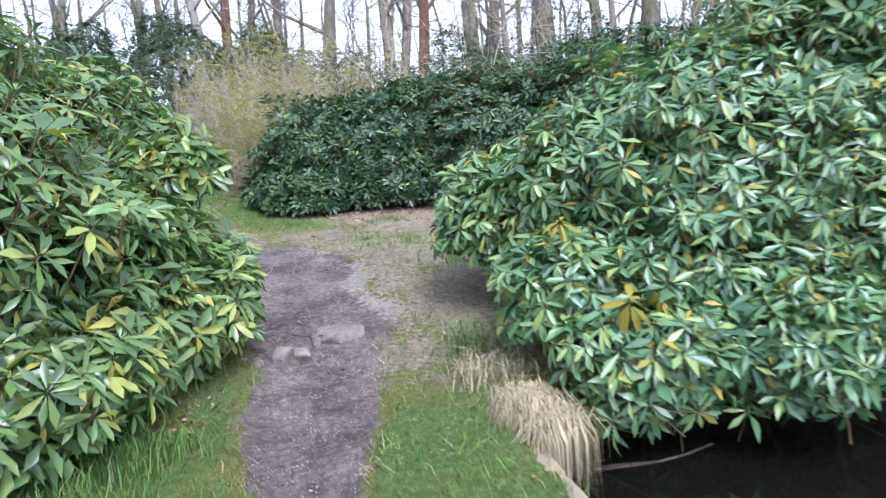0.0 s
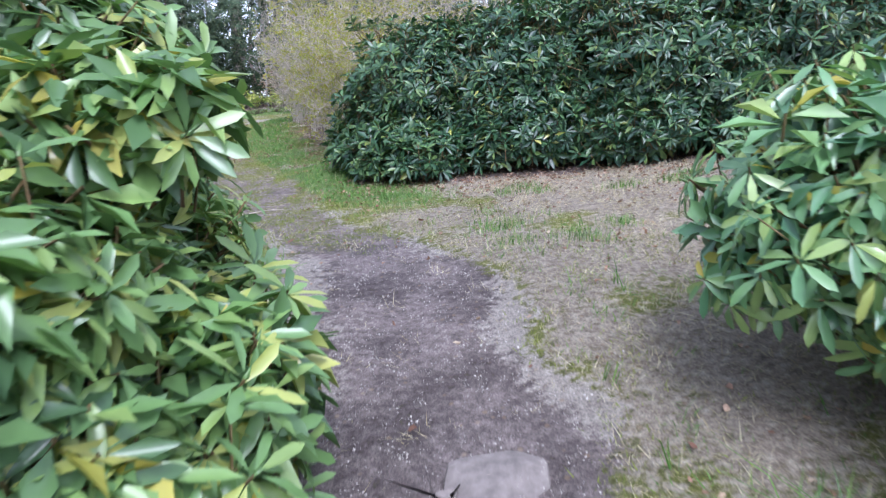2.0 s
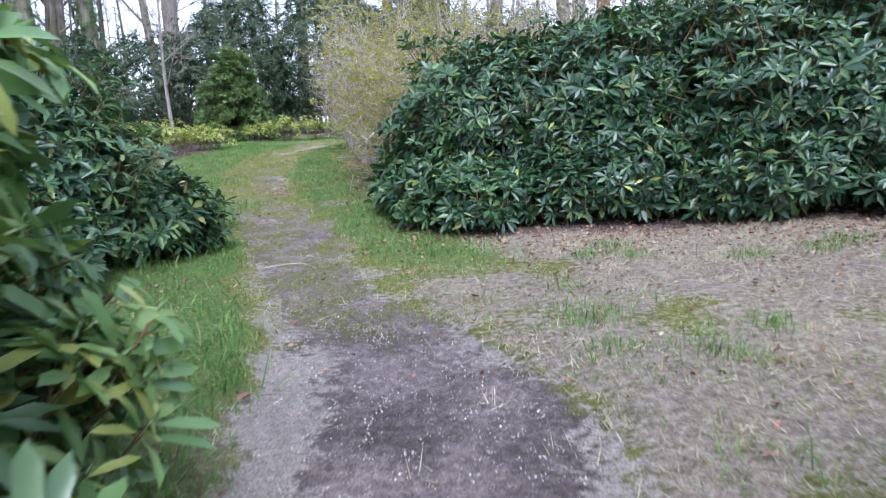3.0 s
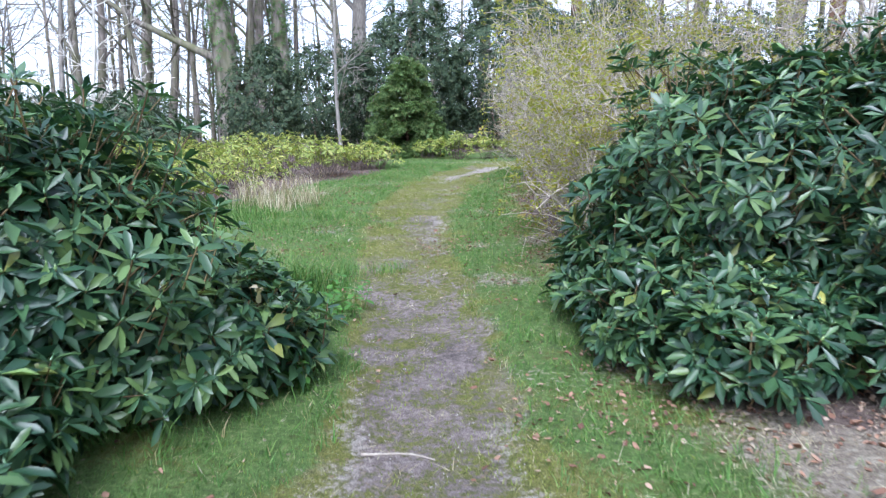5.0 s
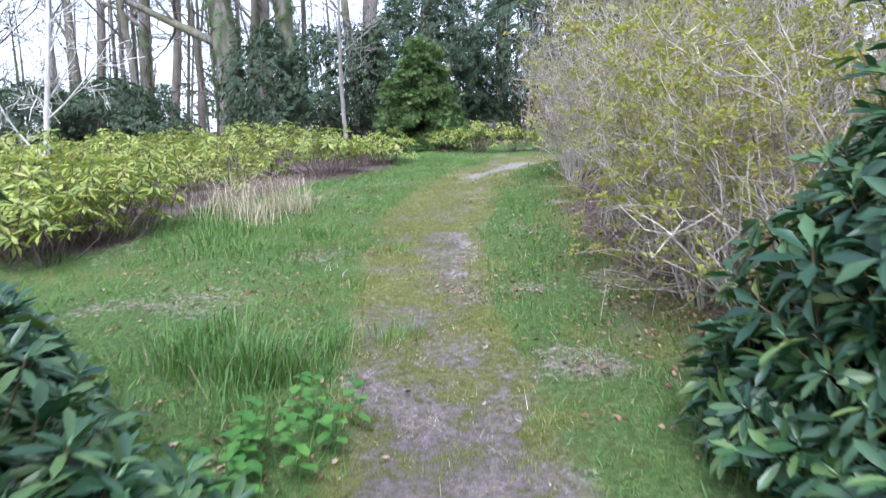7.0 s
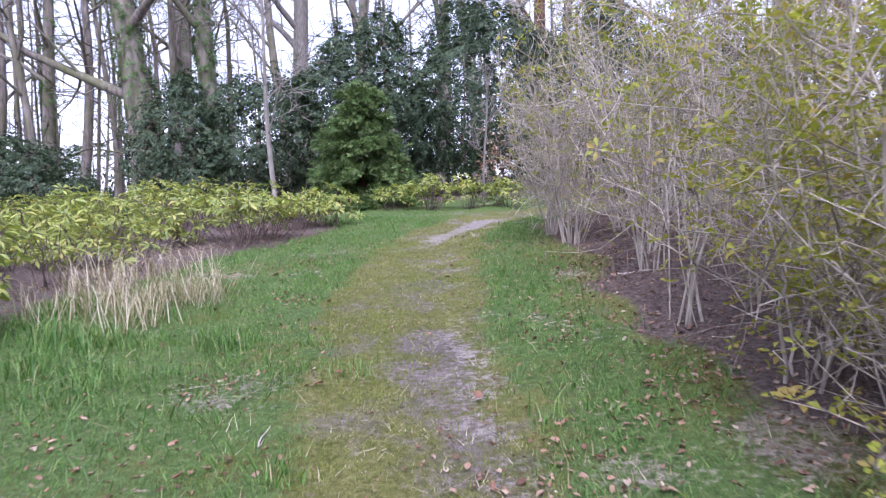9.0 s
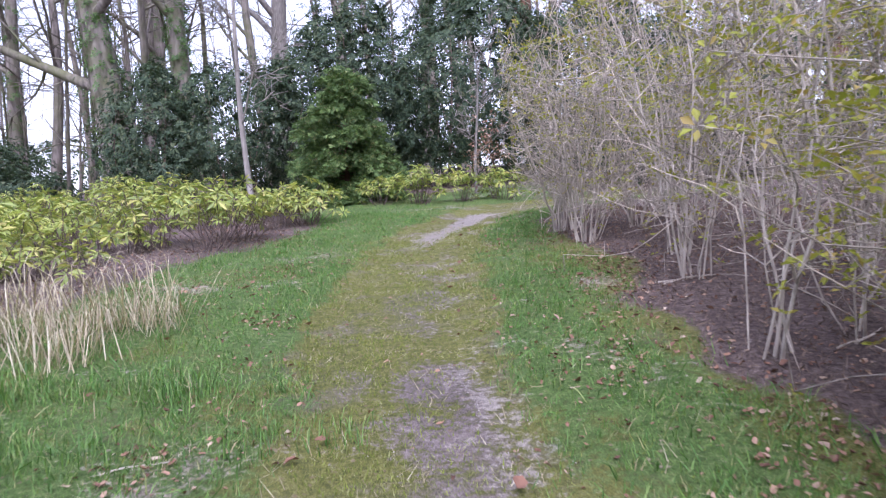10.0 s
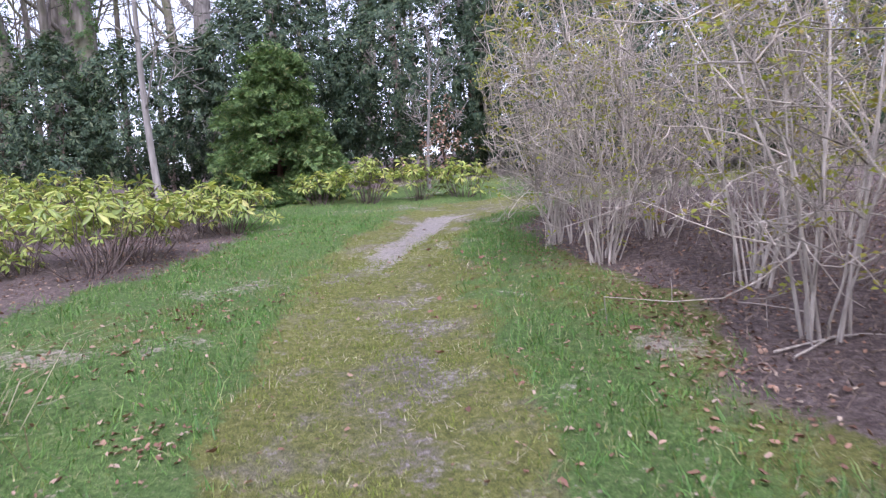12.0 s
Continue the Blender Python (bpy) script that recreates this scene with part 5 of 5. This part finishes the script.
for k in range(10):
    grass_tuft(-7.6 - 0.2 * k + tr.normal(0, 0.2), 13.3 + tr.normal(0, 0.4), tr.uniform(0.16, 0.32), 90, GRASS_BLADE, 90 + k, "lush tuft of long green grass", 0.9, 0.1, 0.006)
for k in range(16):
    grass_tuft(-7.1 + tr.normal(0, 0.45), 12.9 + tr.normal(0, 0.4), tr.uniform(0.10, 0.24), 70, GRASS_BLADE, 230 + k, "lush tuft of long green grass", 1.0, 0.1, 0.0045)
for k in range(8):
    grass_tuft(-5.0 + tr.normal(0, 0.3), 10.7 + tr.normal(0, 0.4), tr.uniform(0.10, 0.24), 80, GRASS_BLADE, 250 + k, "lush tuft of long green grass", 1.0, 0.1, 0.0045)
for k in range(5):
    grass_tuft(-5.3 + tr.normal(0, 0.25), 10.5 + tr.normal(0, 0.3), tr.uniform(0.28, 0.42), 170, GRASS_BLADE, 110 + k, "lush tuft of long green grass", 0.9, 0.1, 0.006)
for k in range(12):
    grass_tuft(-1.42 + tr.normal(0, 0.1), 2.3 + 0.09 * k + tr.normal(0, 0.05), tr.uniform(0.14, 0.24), 110, GRASS_BLADE, 150 + k, "lush green grass at the bush's foot", 0.8, 0.07, 0.005)
for k in range(24):
    grass_tuft(tr.uniform(-0.9, 2.2), tr.uniform(6.6, 8.8), tr.uniform(0.07, 0.12), 90, GRASS_BLADE, 130 + k, "small green grass tuft in the dry clearing", 0.8, 0.07, 0.004)


def nettle(x, y, h, seed):
    rs = np.random.default_rng(seed)
    thing = anchor("nettle", x, y, gz(x, y), "fresh green nettle at the bush's foot", "plant", "nettles")
    v, q = tube(bent((0, 0, -0.02), (rs.normal(0, 0.04), rs.normal(0, 0.04), h), 0.04, rs, 4), 0.004, 0.002, 4)
    part("stem", mesh_of("stem", v, [q], [NETTLE_LEAF]), thing)
    V, Q, T, n = [], [], [], 0
    for lev in range(5):
        for s in range(2):
            vv, qq, tt = leaf_shape(0.085 * (1 - 0.1 * lev), 0.05, 0.25, 0.35, True, 0.35)
            vv = vv @ rot_zy(lev * 1.57 + s * 3.14 + rs.uniform(-0.3, 0.3), rs.uniform(-0.1, 0.5)).T + (0, 0, h * (0.35 + 0.16 * lev))
            V.append(vv); Q.append(qq + n); T.append(tt + n); n += len(vv)
    part("leaves", mesh_of("leaves", np.concatenate(V), [np.concatenate(Q), np.concatenate(T)], [NETTLE_LEAF]), thing)


for k in range(34):
    nettle(-3.82 - 0.024 * k + tr.normal(0, 0.13), 8.8 + 0.042 * k + tr.normal(0, 0.13), tr.uniform(0.18, 0.34), 200 + k)

for k in range(110):
    x, y = 0.0, 0.0
    while True:
        x, y = tr.uniform(-9, 0.2), tr.uniform(1.5, 20)
        d = abs(x - float(centre(y)))
        if 0.35 < d < 1.9 and bool(off_pond(np.array(x), np.array(y))):
            break
    v, q, t, qm, tm = dead[k % 8]
    ob = new("fallen_leaf", mesh_of("fallen_leaf", v * tr.uniform(0.5, 0.9), [q, t], [DEAD_LEAF]))
    ob.matrix_basis = pose(x, y, gz(x, y) + 0.02, tr.uniform(-25, 25), tr.uniform(-25, 25), tr.uniform(0, 360))
    tagged(ob, "curled brown fallen leaf on the verge", "leaf", "fallen leaves")


def fallen_branch(x, y, turn, length, r, seed):
    rs = np.random.default_rng(seed)
    line = bent((-length / 2, 0, 0), (length / 2, 0, 0.03), 0.07, rs, 7)
    line[:, 2] = np.abs(line[:, 2]) * 0.5 + r
    v, q = tube(line, r, r * 0.4, 6)
    ob = new("fallen_branch", mesh_of("fallen_branch", v, [q], [SHRUB_STEM]))
    ob.matrix_basis = pose(x, y, gz(x, y), 0, 0, turn)
    tagged(ob, "thin pale broken branch lying in the mulch", "branch", "fallen branches")


for k in range(16):
    y = tr.uniform(12.6, 19)
    fallen_branch(float(np.interp(y, MULCH_Y, MULCH_X)) + tr.uniform(0.2, 1.8), y, tr.uniform(0, 180), tr.uniform(0.3, 0.8), tr.uniform(0.003, 0.007), 900 + k)
for x, y, turn in ((-6.55, 12.75, 40), (-6.4, 12.6, -20), (-6.3, 12.3, 70), (-2.95, 8.45, 10), (-5.9, 12.4, 120)):
    fallen_branch(x, y, turn, 0.32, 0.006, int(100 + turn))

# leaves afloat and dead branches by the bank
for k, (x, y) in enumerate(((0.55, 2.45), (0.95, 2.95), (0.8, 2.7), (1.6, 2.6))):
    v, q, t, qm, tm = dead[k]
    ob = new("fallen_leaf", mesh_of("fallen_leaf", v * 0.8, [q, t], [DEAD_LEAF]))
    ob.matrix_basis = pose(x, y, POND_Z + 0.002, 4, 3, 70 * k)
    tagged(ob, "brown fallen leaf afloat on the dark pond", "leaf", "fallen leaves")
for k, (a, e) in enumerate((((0.45, 3.45, -0.3), (1.05, 3.05, 0.02)), ((0.6, 3.5, -0.3), (0.75, 2.95, 0.0)), ((0.5, 3.5, 0.0), (1.1, 3.2, 0.1)))):
    rs_b = np.random.default_rng(30 + k)
    v, q = tube(bent(a, e, 0.025, rs_b, 7), 0.009, 0.003, 6)
    tagged(new("dead_branch", mesh_of("dead_branch", v, [q], [DARK_TWIG])), "bare dead branch slanting out over the pond", "branch", "dead branches")
